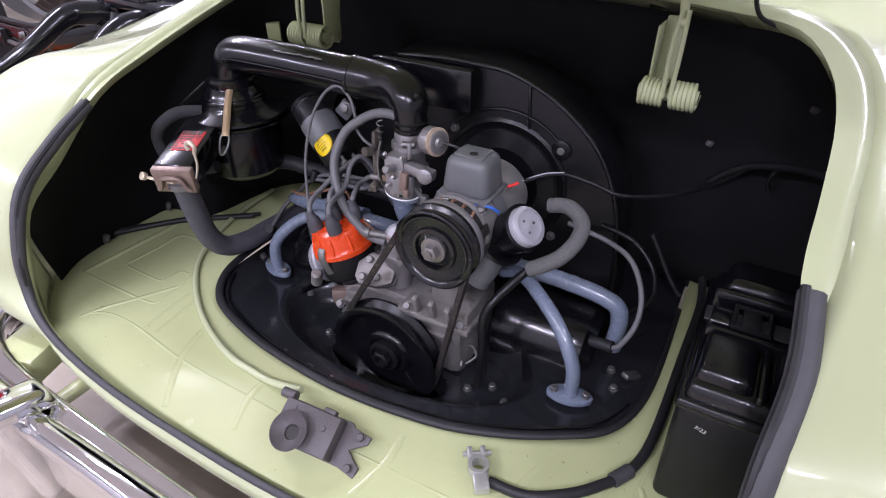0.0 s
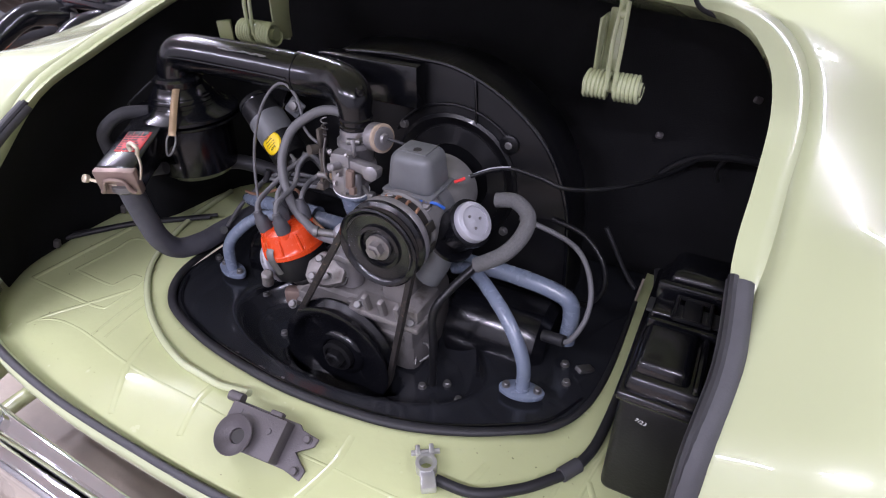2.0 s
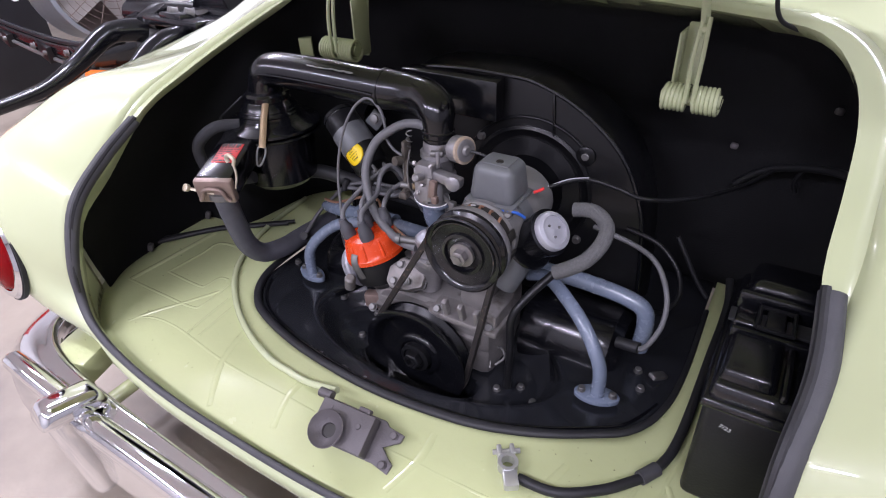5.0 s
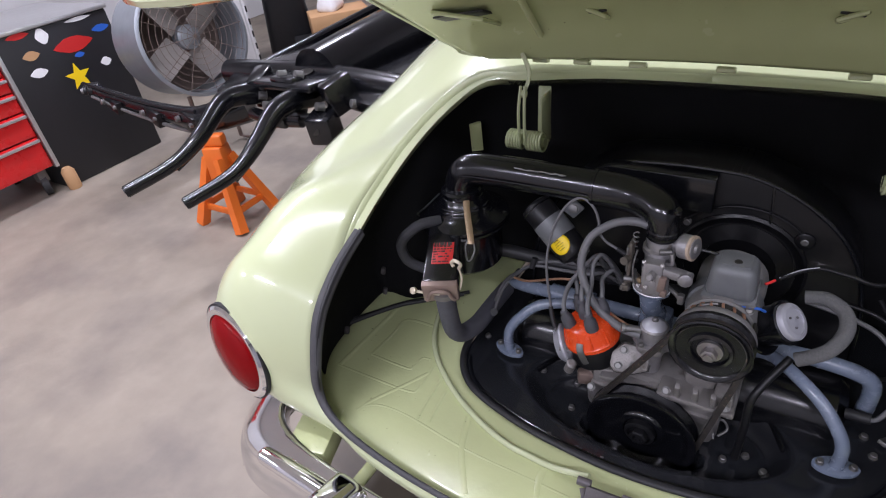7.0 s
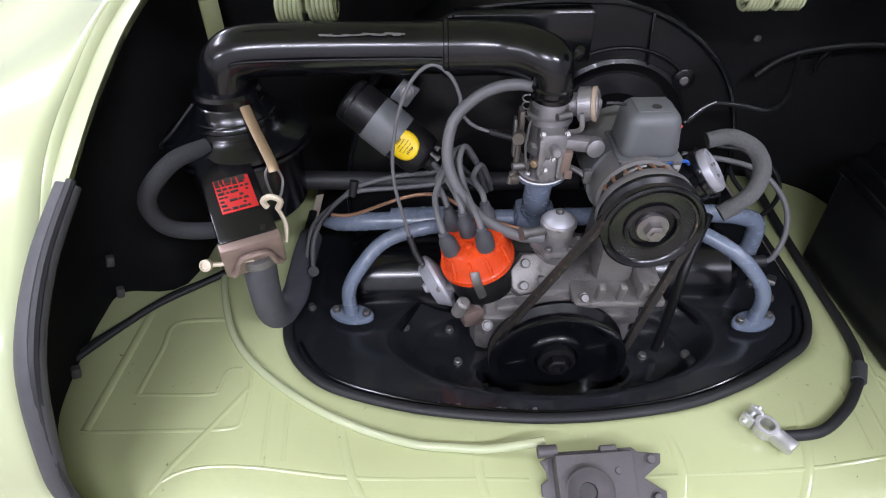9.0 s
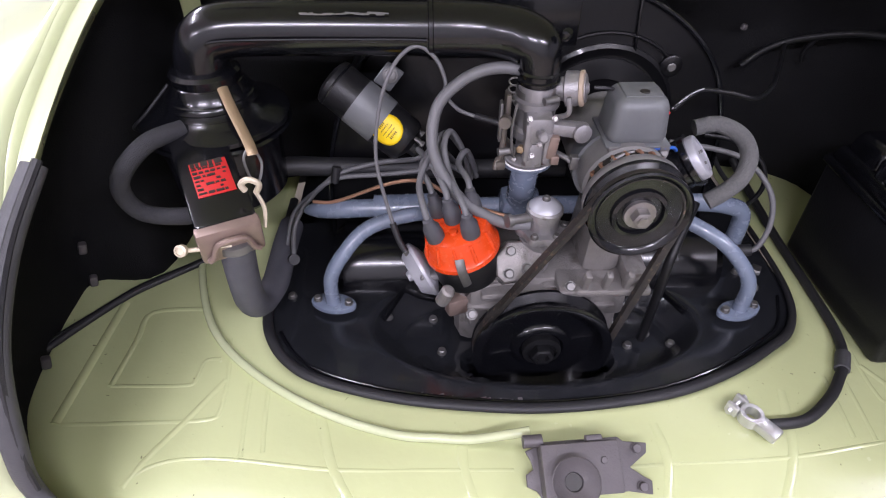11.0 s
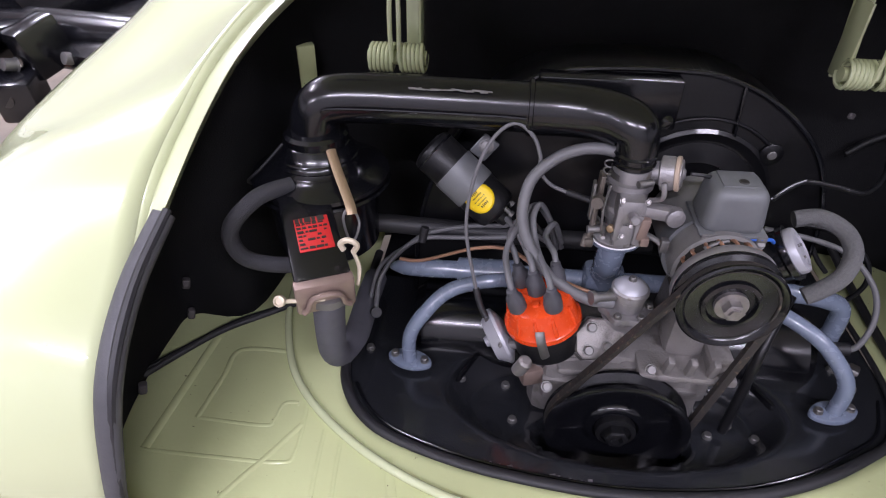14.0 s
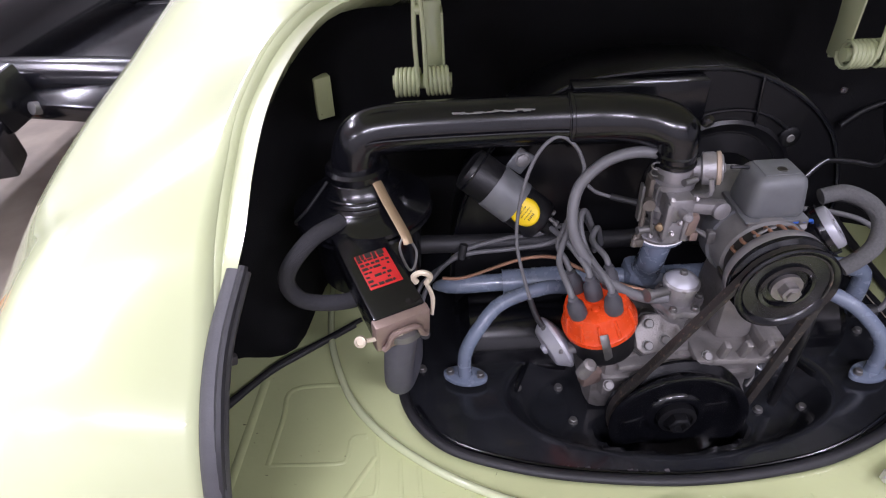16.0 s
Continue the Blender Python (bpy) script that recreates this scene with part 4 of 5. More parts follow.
for a, r, h in ((217, .030, .031), (307, .030, .031), (37, .030, .031), (127, .030, .031), (0, .0, .038)):
    lean = (DA + (dq @ V(math.cos(radians(a)), math.sin(radians(a)), 0)) * (.10 if r else 0)).normalized()
    p = on_cap(r, a, h)
    TW.append(p + lean * .030)
    part("tower", lathe([(.0130, -.012), (.0115, .004), (.0105, .006)], p, lean, 18), ORANGE, di)
    part("boot", lathe([(.0100, .003), (.0115, .004), (.0115, .014), (.0108, .017), (.0106, .023), (.0078, .027), (.0062, .036), (.004, .037)], p, lean, 18), BOOT, di, "dark grey rubber boot")
for a in (262, 232, 292, 330, 200):
    part("cap_ridge", tube([on_cap(.0455, a, .003), on_cap(.0440, a, .014), on_cap(.0405, a, .029)], [.0030, .0026, .0018], 8, 3), ORANGE, di)
part("cap_boss", lathe([(.006, 0), (.005, .003), (0, .004)], on_cap(.018, 262, .037), DA, 14), ORANGE, di)
for a in (268, 88):
    part("clip", tube([on_cap(q, a, z) for q, z in ((.0440, .016), (.0480, .012), (.0510, .002), (.0490, -.012), (.0455, -.028))], .0058, 8, 4, .35), STEEL, di, "spring steel clip")
VA = V(-.87, -.34, -.36).normalized()
part("vacuum_canister", lathe([(.006, -.016), (.026, -.010), (.0375, -.004), (.0395, -.002), (.0395, .002), (.037, .004), (.029, .014), (.027, .016), (.008, .017), (.006, .022)], (-.160, .066, .090), VA, 36), CAPGREY, di, "dull alloy vacuum canister")
part("canister_nipple", tube([(-.176, .066, .112), (-.180, .064, .124)], .004, 10, 1), STEEL, di)
part("vacuum_arm", box((-.14, .045, .10), (.05, .016, .010), .003, (0, 15, 15)), ALLOY, di)
part("condenser", lathe([(.009, 0), (.009, .025), (.006, .028)], (-.135, .012, .085), (.3, -.2, .9), 16), CASE, di)

# fuel pump
fp = thing("fuel_pump", "grey alloy fuel pump with a domed top", "fuel pump")
PX, PY = -.007, .066
part("dome", lathe([(.0205, .181), (.019, .184), (.010, .190), (.004, .192), (0, .192)], (PX, PY, 0), (0, 0, 1), 36), CAPGREY, fp, "bright alloy dome")
part("rim", lathe([(.020, .174), (.0228, .175), (.0228, .1795), (.020, .182)], (PX, PY, 0), (0, 0, 1), 36), ALLOY, fp)
part("drum", lathe([(.0195, .150), (.0195, .166), (.0205, .167), (.0205, .171), (.0195, .175)], (PX, PY, 0), (0, 0, 1), 32), ALLOY, fp)
part("drum_flange", slab([(.031 * math.cos(a) * (1 + .10 * math.cos(6 * a)), .031 * math.sin(a) * (1 + .10 * math.cos(6 * a))) for a in [2 * math.pi * k / 48 for k in range(48)]], .140, .151, Matrix.Translation((PX, PY, 0)), .002), ALLOY, fp)
for k in range(6):
    a = radians(60 * k)
    part("screw", bolt((PX + .0275 * math.cos(a), PY + .0275 * math.sin(a), .151), r=.0042, h=.004), STEEL, fp)
part("pump_body", lathe([(.018, .085), (.020, .12), (.028, .140)], (PX - .003, PY, 0), (0, 0, 1), 28), ALLOY, fp)
part("pump_foot", slab([(-.034, -.006), (-.028, -.018), (.0, -.024), (.026, -.020), (.032, -.004), (.024, .020), (-.006, .030), (-.028, .016)], -.006, .006, pose(-.036, .040, .113, 48, -10, 18), .003), CASE, fp)
part("gasket", slab([(-.036, -.008), (-.030, -.020), (.0, -.026), (.028, -.022), (.034, -.006), (.026, .022), (-.006, .032), (-.030, .018)], -.009, -.006, pose(-.036, .040, .113, 48, -10, 18), .001), INK_SHADE, fp)
part("nipple", lathe([(.006, 0), (.006, .03), (.0085, .031), (.0085, .037)], (-.022, .060, .170), (-.8, -.3, .1), 14), STEEL, fp)
part("top_screw", bolt((PX, PY, .192), r=.0042, h=.004), STEEL, fp)
fp.location = (0, 0, .011)
FN = pose(0, 0, 0, 48, -10, 18).to_3x3() @ V(0, 0, 1)
for u, v in ((-.020, -.008), (.004, -.010), (-.008, .018)):
    part("nut", bolt(pose(-.036, .040, .113, 48, -10, 18) @ V(u, v, .006), FN, r=.006, h=.006), STEEL, fp)

# oil filler
of = thing("oil_filler", "black oil filler with a light grey screw cap", "oil filler")
OA = V(.72, -.20, .66).normalized()
O0 = V(.183, .094, .246) - OA * .012
part("neck", lathe([(.020, -.085), (.024, -.062), (.030, -.056), (.031, -.046), (.031, -.008), (.034, -.005), (.034, .002)], O0, OA, 36), GLOSS, of)
part("cap", lathe([(.0285, .001), (.0285, .008), (.027, .011), (.021, .0125), (.021, .010), (.004, .010), (0, .0115)], O0, OA, 36), CAPGREY, of, "light grey screw cap")
part("filler_pipe", tube([O0 - OA * .075, V(.125, .10, .165), V(.11, .09, .13)], .021, 18, 4), DULL, of)
part("flange", lathe([(.028, -.050), (.041, -.049), (.043, -.046), (.041, -.043), (.030, -.042)], O0, OA, 40), GLOSS, of)
for a in (0, 120, 240):
    part("cap_stud", lathe([(.002, 0), (.0018, .002), (0, .002)], O0 + OA * .010 + OA.to_track_quat("Z", "Y").to_matrix() @ V(.010 * math.cos(radians(a)), .010 * math.sin(radians(a)), 0), OA, 8), STEEL, of)
single("oil_breather_hose", tube([(.196, .072, .192), (.213, .074, .203), (.234, .082, .219), (.247, .103, .238), (.243, .129, .251), (.218, .146, .258), (.19, .148, .252)], .0106, 16, 6), CLOTH, "light grey braided breather hose on the oil filler", "hose")
single("breather_drain_pipe", tube([(.19, .085, .18), (.165, .05, .15), (.152, .03, .12), (.152, .03, .06), (.15, .03, -.02)], .0062, 12, 6), SATIN, "black metal drain pipe below the oil filler", "pipe")

# leads, hoses and wires
def lead(name, pts, r, m, label, category="wire", n=7):
    return single(name, tube(pts, r, 10, n), m, label, category)


lead("plug_lead", [TW[0], TW[0] + V(-.006, .010, .016), (-.161, .085, .218), (-.147, .115, .238), (-.128, .145, .250), (-.107, .165, .218), (-.082, .18, .16)], .0040, WIRE, "grey spark plug lead")
lead("plug_lead", [TW[3], TW[3] + V(-.006, .012, .014), (-.158, .110, .222), (-.148, .130, .234), (-.134, .152, .242), (-.13, .18, .20), (-.12, .20, .17)], .0040, WIRE, "grey spark plug lead")
lead("plug_lead", [TW[1], TW[1] + V(-.006, .010, .016), (-.124, .092, .224), (-.130, .118, .248), (-.121, .138, .256), (-.102, .158, .212), (-.09, .175, .16)], .0040, WIRE, "grey spark plug lead")
lead("plug_lead", [TW[2], TW[2] + V(-.003, .012, .012), (-.112, .118, .222), (-.100, .142, .225), (-.085, .165, .18)], .0040, WIRE, "grey spark plug lead")
lead("coil_lead", [TW[4], TW[4] + V(-.004, .008, .014), (-.139, .088, .226), (-.150, .115, .230), (-.160, .138, .228), (-.170, .150, .232)], .0040, WIRE, "grey high tension lead to the coil")
lead("plug_lead", [(-.36, .15, .05), (-.352, .19, .085), (-.333, .2, .106), (-.310, .2, .126), (-.275, .2, .155), (-.216, .2, .172), (-.167, .2, .177), (-.133, .19, .197), (-.11, .2, .17)], .0036, WIRE, "grey spark plug lead")
lead("plug_lead", [(-.345, .13, .06), (-.345, .17, .085), (-.322, .195, .115), (-.283, .195, .148), (-.215, .195, .155), (-.162, .19, .164), (-.131, .18, .182), (-.10, .19, .16)], .0036, WIRE, "grey spark plug lead")
lead("lead_holder", [(-.283, .190, .146), (-.278, .196, .168)], .006, RUBBLK, "black rubber lead holder", "holder", 2)
lead("fuel_hose", [(-.026, .056, .172), (-.06, .056, .176), (-.102, .066, .196), (-.130, .080, .225), (-.145, .098, .262), (-.138, .120, .300), (-.112, .134, .323), (-.086, .136, .336), (-.061, .135, .340), (-.040, .132, .338)], .0072, WIRE, "thick grey fuel hose arching to the carburettor", "hose")
lead("vacuum_line", [(-.180, .064, .122), (-.188, .070, .135), (-.198, .083, .165), (-.213, .105, .235), (-.206, .120, .300), (-.187, .134, .345), (-.162, .142, .363), (-.140, .141, .349), (-.129, .137, .325), (-.128, .135, .307), (-.115, .134, .290), (-.096, .133, .281), (-.06, .115, .279)], .0024, WIRE, "thin grey vacuum line arching to the carburettor")
lead("vacuum_sleeve", [(-.092, .131, .2808), (-.055, .112, .279)], .0042, RUBBLK, "black rubber sleeve on a thin line", "sleeve", 2)
lead("vacuum_sleeve", [(-.181, .065, .124), (-.189, .071, .138), (-.196, .080, .158)], .0042, RUBBLK, "black rubber sleeve on a thin line", "sleeve", 3)
lead("copper_line", [(-.312, .165, .131), (-.278, .16, .135), (-.204, .15, .170), (-.158, .135, .184), (-.124, .105, .184), (-.085, .08, .180), (-.052, .065, .178), (-.03, .062, .172)], .0026, COPPER, "thin brown metal fuel line", "pipe")
lead("generator_cable", [(.152, .14, .283), (.175, .157, .290), (.20, .173, .291), (.24, .178, .284), (.278, .184, .274), (.33, .24, .262), (.38, .32, .255), (.42, .39, .262)], .0031, SATIN, "black cable running to the side of the bay")
lead("white_wire", [(.150, .139, .284), (.175, .156, .2935), (.198, .171, .2945)], .0010, CAPGREY, "thin pale wire beside a black cable")
lead("plug_lead", [(.318, .20, .075), (.338, .195, .095), (.348, .195, .128), (.336, .205, .162), (.300, .222, .186), (.25, .228, .195)], .0036, SATIN, "black spark plug lead")
lead("harness", [(.58, .12, .33), (.55, .25, .31), (.50, .33, .30), (.44, .38, .275), (.40, .40, .25), (.37, .405, .22)], .006, SATIN, "black taped wiring harness on the side board", "cable")
lead("harness_branch", [(.46, .37, .285), (.45, .38, .255), (.455, .385, .235)], .0035, SATIN, "black taped wiring branch", "cable")
lead("plug_lead", [(.305, .125, .06), (.325, .12, .07), (.340, .135, .105), (.336, .158, .142), (.31, .19, .17), (.27, .21, .18), (.20, .225, .185)], .004, WIRE, "grey spark plug lead")
lead("plug_boot", [(.285, .125, .06), (.318, .12, .066)], .009, RUBBLK, "black rubber spark plug boot", "boot", 2)
lead("plug_boot", [(-.352, .14, .045), (-.342, .12, .062)], .008, RUBBLK, "black rubber spark plug boot", "boot", 2)
lead("black_hose", [(0.311, 0.345, 0.133), (0.331, 0.340, 0.103), (0.356, 0.335, 0.064), (0.379, 0.330, 0.038)], .004, RUBBLK, "black hose hanging in the corner of the bay", "hose")
lead("tray_cable", [(-.655, .0, .018), (-.62, .05, .018), (-.58, .10, .018), (-.53, .14, .018), (-.46, .19, .02)], .005, RUBBLK, "black cable lying along the tray", "cable")
lead("tray_cable", [(-.655, .012, .02), (-.615, .06, .02), (-.57, .113, .02), (-.52, .15, .02), (-.45, .20, .022)], .004, SATIN, "black cable lying along the tray", "cable")

# lid latch
la = thing("lid_latch", "grey phosphated lid latch bolted to the tray", "latch")
LM = pose(.010, -.184, .018, 30, 0, 3) @ Matrix.Diagonal((.87, .87, .95, 1))


def lp(name, bm, m=LATCH, label="", parent=None):
    bm.transform(LM)
    return part(name, bm, m, parent or la, label)


lp("plate", slab([(-.066, .026), (-.056, .030), (-.052, .036), (.055, .036), (.062, .030), (.092, .026), (.090, .014), (.066, -.002), (.082, -.014), (.092, -.020), (.090, -.036), (.060, -.030), (-.050, -.032), (-.056, -.022), (-.068, -.016), (-.068, -.002), (-.058, .004), (-.060, .014)], -.002, .003, None, .001))
lp("box", box((-.002, .002, .014), (.098, .062, .026), .0022))
lp("funnel", lathe([(.0135, .014), (.0145, .026), (.0260, .034), (.0300, .042), (.0288, .043), (.0225, .036), (.0118, .031), (.0105, .027), (.0105, .014)], (-.016, -.012, 0), (0, 0, 1), 36, True), LATCH, "pressed steel catch funnel")
# black disc paints the shade at the bottom of the bore
lp("funnel_hole", lathe([(.0104, 0), (.0104, .0006), (0, .0006)], (-.016, -.012, .0276), (0, 0, 1), 20), INK_SHADE, "latch funnel hole with its shade drawn as a black disc")
lp("tab", box((.02, .036, .014), (.022, .01, .012), .003))
lp("cable_clip", lathe([(.008, -.012), (.008, .012), (.004, .012)], (-.058, .038, .014), (1, 0, 0), 16))
for x, y in ((.077, .020), (.078, -.026)):
    lp("bolt", bolt((x, y, .003), r=.006), LATCH)
lp("rivet", join(lathe([(.005, 0), (.004, .002), (0, .002)], (.026, .010, .0268), (0, 0, 1), 10), box((-.030, .022, .0272), (.002, .007, .001), 0)))
single("release_cable", tube([(-.040, -.146, .036), (-.062, -.146, .030), (-.105, -.144, .018), (-.145, -.140, .0158), (-.193, -.134, .0155), (-.26, -.111, .0155), (-.333, -.072, .0155), (-.403, -.017, .0155), (-.45, .042, .0155), (-.483, .12, .0155), (-.50, .19, .0155), (-.51, .30, .0155)], .0055, 12, 6), GREEN, "pale green painted lid release cable on the tray", "cable")

# battery cable and clamp
bc = thing("battery_cable", "black battery cable with a bare metal terminal clamp", "cable")
part("cable", tube([(.244, -.135, .018), (.293, -.130, .018), (.339, -.100, .018), (.368, -.070, .018), (.386, -.046, .018), (.400, -.010, .018), (.406, .033, .018), (.409, .10, .018), (.411, .20, .02), (.414, .33, .03), (.405, .385, .05)], .0066, 14, 6), RUBBLK, bc)
part("sleeve", tube([(0.377, -0.059, 0.018), (0.392, -0.034, 0.018)], .0092, 14, 2), RUBBER, bc)
CM = pose(.226, -.127, .024, 0, 0, -56) @ Matrix.Diagonal((.86, .86, .9, 1))
ring = lathe([(.010, -.008), (.0155, -.008), (.0155, .008), (.010, .008)], (0, 0, 0), (0, 0, 1), 24, True)
for bmx, nm in ((ring, "clamp_ring"), (box((.026, 0, 0), (.030, .022, .014), .003), "lug"), (join(box((-.022, .010, 0), (.018, .007, .018), .002), box((-.022, -.010, 0), (.018, .007, .018), .002)), "jaw"),
                (tube([(-.023, -.02, 0), (-.023, .022, 0)], .004, 8, 1), "clamp_bolt")):
    bmx.transform(CM)
    part(nm, bmx, ALUM, bc, "bare light grey lead clamp")


# battery under its cover
ba = thing("battery", "black battery with a glossy plastic cover strapped down", "battery")
part("case", box((.506, .070, .0935), (.170, .238, .165), .010, (0, 0, 0), 1.02, 3), SATIN, ba)
part("cover_skirt", box((.506, .070, .1780), (.184, .252, .013), .005, (0, 0, 0), .985, 3), GLOSS, ba, "glossy black rim of the cover")
part("cover", box((.506, .070, .1915), (.174, .242, .026), .009, (0, 0, 0), .96, 3), GLOSS, ba, "glossy black plastic cover")
for x, w in ((.4535, .060), (.5350, .078)):
    part("raised_pad", box((x, -.003, .2090), (w, .076, .024), .008, (4, 0, 0), .86, 4), GLOSS, ba)
part("cover_rib", box((.4885, -.004, .2080), (.008, .082, .012), .003), GLOSS, ba)
part("cover_rib", box((.506, .043, .2085), (.166, .009, .016), .004), GLOSS, ba)
part("cover_rib", box((.506, .102, .2150), (.168, .012, .028), .005), GLOSS, ba)
part("raised_pad", box((.506, .146, .2130), (.160, .072, .040), .012, (-2, 0, 0), .9, 4), GLOSS, ba)
part("raised_pad", box((.437, .070, .2095), (.030, .034, .014), .005, (0, 0, 0), .88, 3), GLOSS, ba)
part("strap", box((.506, .070, .2125), (.176, .026, .004), .0015), RUBBLK, ba)
part("buckle", join(tube([(.449, .049, .2185), (.449, .089, .2195), (.486, .089, .2195), (.486, .049, .2185), (.449, .049, .2185)], .0030, 8, 1), box((.467, .070, .2175), (.020, .034, .005), .002)), SATIN, ba, "black strap buckle")
sticker = part("date_sticker", lathe([(.0092, 0), (.0092, .0008), (0, .0008)], (.447, -.0495, .148), (0, -1, 0), 28), INK_SHADE, ba, "round black date sticker")
fc = bpy.data.curves.new("print", "FONT")
fc.body, fc.size, fc.extrude, fc.align_x, fc.align_y = "7/23", .0074, .0003, "CENTER", "CENTER"
tmp = bpy.data.objects.new("print", fc)
scene.collection.objects.link(tmp)
me = bpy.data.meshes.new_from_object(tmp.evaluated_get(bpy.context.evaluated_depsgraph_get()))
bpy.data.objects.remove(tmp)
me.materials.clear()
me.materials.append(WHITE)
txt = new("print", me)
txt.parent = sticker
txt.matrix_basis = pose(.447, -.0508, .148, 90, 14, 0)

# lid springs and arms
def spring_set(cx, cy, cz, lean):
    g = thing("lid_spring", "pale green painted lid hinge with twin coil spring", "spring", "lid springs")
    for s in (-1, 1):
        pts = []
        for k in range(6 * 12 + 1):
            a = 2 * math.pi * k / 12
            pts.append((cx + s * (.0035 + .034 * k / 72), cy + .0175 * math.cos(a), cz + .0175 * math.sin(a)))
        part("coil", tube(pts, .0030, 8, 1), GREEN, g)
        part("spring_leg", tube([(cx + s * .005, cy - .018, cz), (cx + s * .006, cy - .016, cz + .06), (cx + s * .004, cy - .004, cz + .11)], .0032, 8, 4), GREEN, g)
    part("axle", tube([(cx - .040, cy, cz), (cx + .040, cy, cz)], .010, 14, 1), GREEN, g)
    part("hinge_plate", box((cx + .018 * lean, cy + .050, cz + .035), (.026, .006, .11), .003, (-8, 0, 4 * lean)), GREEN, g)
    part("hinge_cheek", box((cx + .030 * lean, cy + .028, cz + .035), (.004, .045, .10), .002), GREEN, g)
    arm = [(cx, cy - .004, cz + .095), (cx - .008 * lean * -1, cy + .01, cz + .13), (cx - .02, .31, .555)]
    part("lid_arm", join(tube(arm, .0062, 10, 5, .45), lathe([(.007, -.006), (.007, .006), (.004, .007)], arm[0], (1, 0, 0), 14)), GREEN, g)
    return g


spring_set(-.324, .277, .388, 1)
spring_set(.292, .294, .385, -1)
single("bare_panel", box((-.472, .372, .352), (.026, .004, .055), .001, (0, 6, 40)), GREEN_IN, "small strip of bare green panel between the boards", "panel")
for x, y, z, m in [(-.640, .128, .024, 0), (-.637, -.022, .026, 0), (-.633, .130, .085, 0), (.475, .385, .368, 1), (.355, .412, .282, 1)]:
    single("board_clip", box((x, y - .004, z), (.012, .008, .010) if m else (.011, .012, .017), .003, (0, 15, 30)), LATCH, "small grey clip holding the lining board", "clip", "board clips")
lead("lid_wire", [(.37, .30, .56), (.365, .315, .52), (.375, .33, .49), (.40, .35, .475), (.43, .37, .462)], .003, RUBBLK, "black wire hanging at the lid hinge")

# ---- tail of the car ----
for s in (-1, 1):
    lg = part("tail_lamp", lathe([(.070, -.035), (.066, .0), (.058, .004)], (0, 0, 0), (0, 0, 1), 40), GREEN, car, "oval red tail lamp in a chrome rim")
    part("lens", lathe([(.056, .0), (.056, .006), (.050, .014), (.030, .022), (0, .025)], (0, 0, 0), (0, 0, 1), 40), LENS, lg, "ribbed red lens")
    part("rim", lathe([(.055, -.002), (.065, -.002), (.067, .004), (.063, .009), (.056, .009)], (0, 0, 0), (0, 0, 1), 40, True), CHROME, lg, "chrome rim")
    part("gasket", lathe([(.064, -.006), (.0695, -.006), (.0695, .002), (.064, .002)], (0, 0, 0), (0, 0, 1), 40, True), RUBBLK, lg, "black rubber gasket")
    up = V(s * .45, .1, .88).normalized()
    out = V(s * -.02, -.97, .20).normalized()
    side = up.cross(out).normalized()
    up = out.cross(side)
    lg.matrix_basis = Matrix.Translation((s * .678 - .011, -.252, .146)) @ Matrix((side, up, out)).transposed().to_4x4() @ Matrix.Diagonal((.88, 1.48, 1, 1))

bumper = thing("rear_bumper", "chrome rear bumper with overriders and top rail", "bumper")
BL = [(-.800, -.06, -.12), (-.797, -.18, -.12), (-.772, -.262, -.12), (-.708, -.318, -.12), (-.56, -.340, -.12), (-.30, -.345, -.125), (0, -.350, -.13)]
BL = BL + [(-x, y, z) for x, y, z in BL[:-1][::-1]]
part("blade", surf([[(x + d * w, y + u * (.35 + .65 * abs(w)), z + h) for (x, y, z), w in zip(BL, [1, .9, .7, .45, .2, .05, 0, -.05, -.2, -.45, -.7, -.9, -1])] for d, u, h in ((.135, .126, .060), (.130, .120, .088), (.098, .084, .086), (.068, .054, .080), (.042, .030, .066), (.016, .010, .046), (-.002, -.006, .012), (-.014, -.016, -.030), (-.014, -.016, -.052), (.004, .002, -.072), (.024, .024, -.078))], 4, 4), CHROME, bumper, thick=.003, sharp=60)
part("top_rail", tube([(-.415, -.338, -.050), (-.25, -.342, -.042), (0, -.348, -.040), (.25, -.342, -.042), (.415, -.338, -.050)], .022, 20, 6), CHROME, bumper)
for s in (-1, 1):
    part("overrider", box((s * .425, -.352, -.105), (.066, .060, .20), .020, (6, 0, s * 8), .82, 4), CHROME, bumper)
    part("overrider_top", box((s * .425, -.342, -.014), (.066, .105, .036), .014, (-8, 0, s * 10), .78, 4), CHROME, bumper)
    part("rail_bow", tube([(s * .445, -.340, -.024), (s * .54, -.338, -.012), (s * .595, -.336, -.010)], [.018, .018, .017], 18, 5), CHROME, bumper)
    part("bow_end", lathe([(.017, 0), (.015, .006), (.008, .011), (0, .012)], (s * .595, -.336, -.010), (s, .05, .03), 18), CHROME, bumper)
    part("bracket", box((s * .57, -.235, -.06), (.085, .11, .05), .006, (0, 0, -s * 18)), GREEN_IN, bumper, "pale green painted bumper bracket")
    part("bracket_bar", tube([(s * .43, -.22, -.065), (s * .44, -.32, -.075)], .013, 12, 1), GREEN_IN, bumper, "pale green painted bracket bar")

# ---- workshop things ----
CX = -3.2
cab = thing("black_cabinet", "tall black cabinet covered in small stickers", "cabinet")
part("body", box((CX - .35, .88, -.005), (.70, .60, .79), .012), CABBLK, cab)
part("top", box((CX - .35, .88, .40), (.72, .62, .022), .006), ALUM, cab)
SX = CX + .002
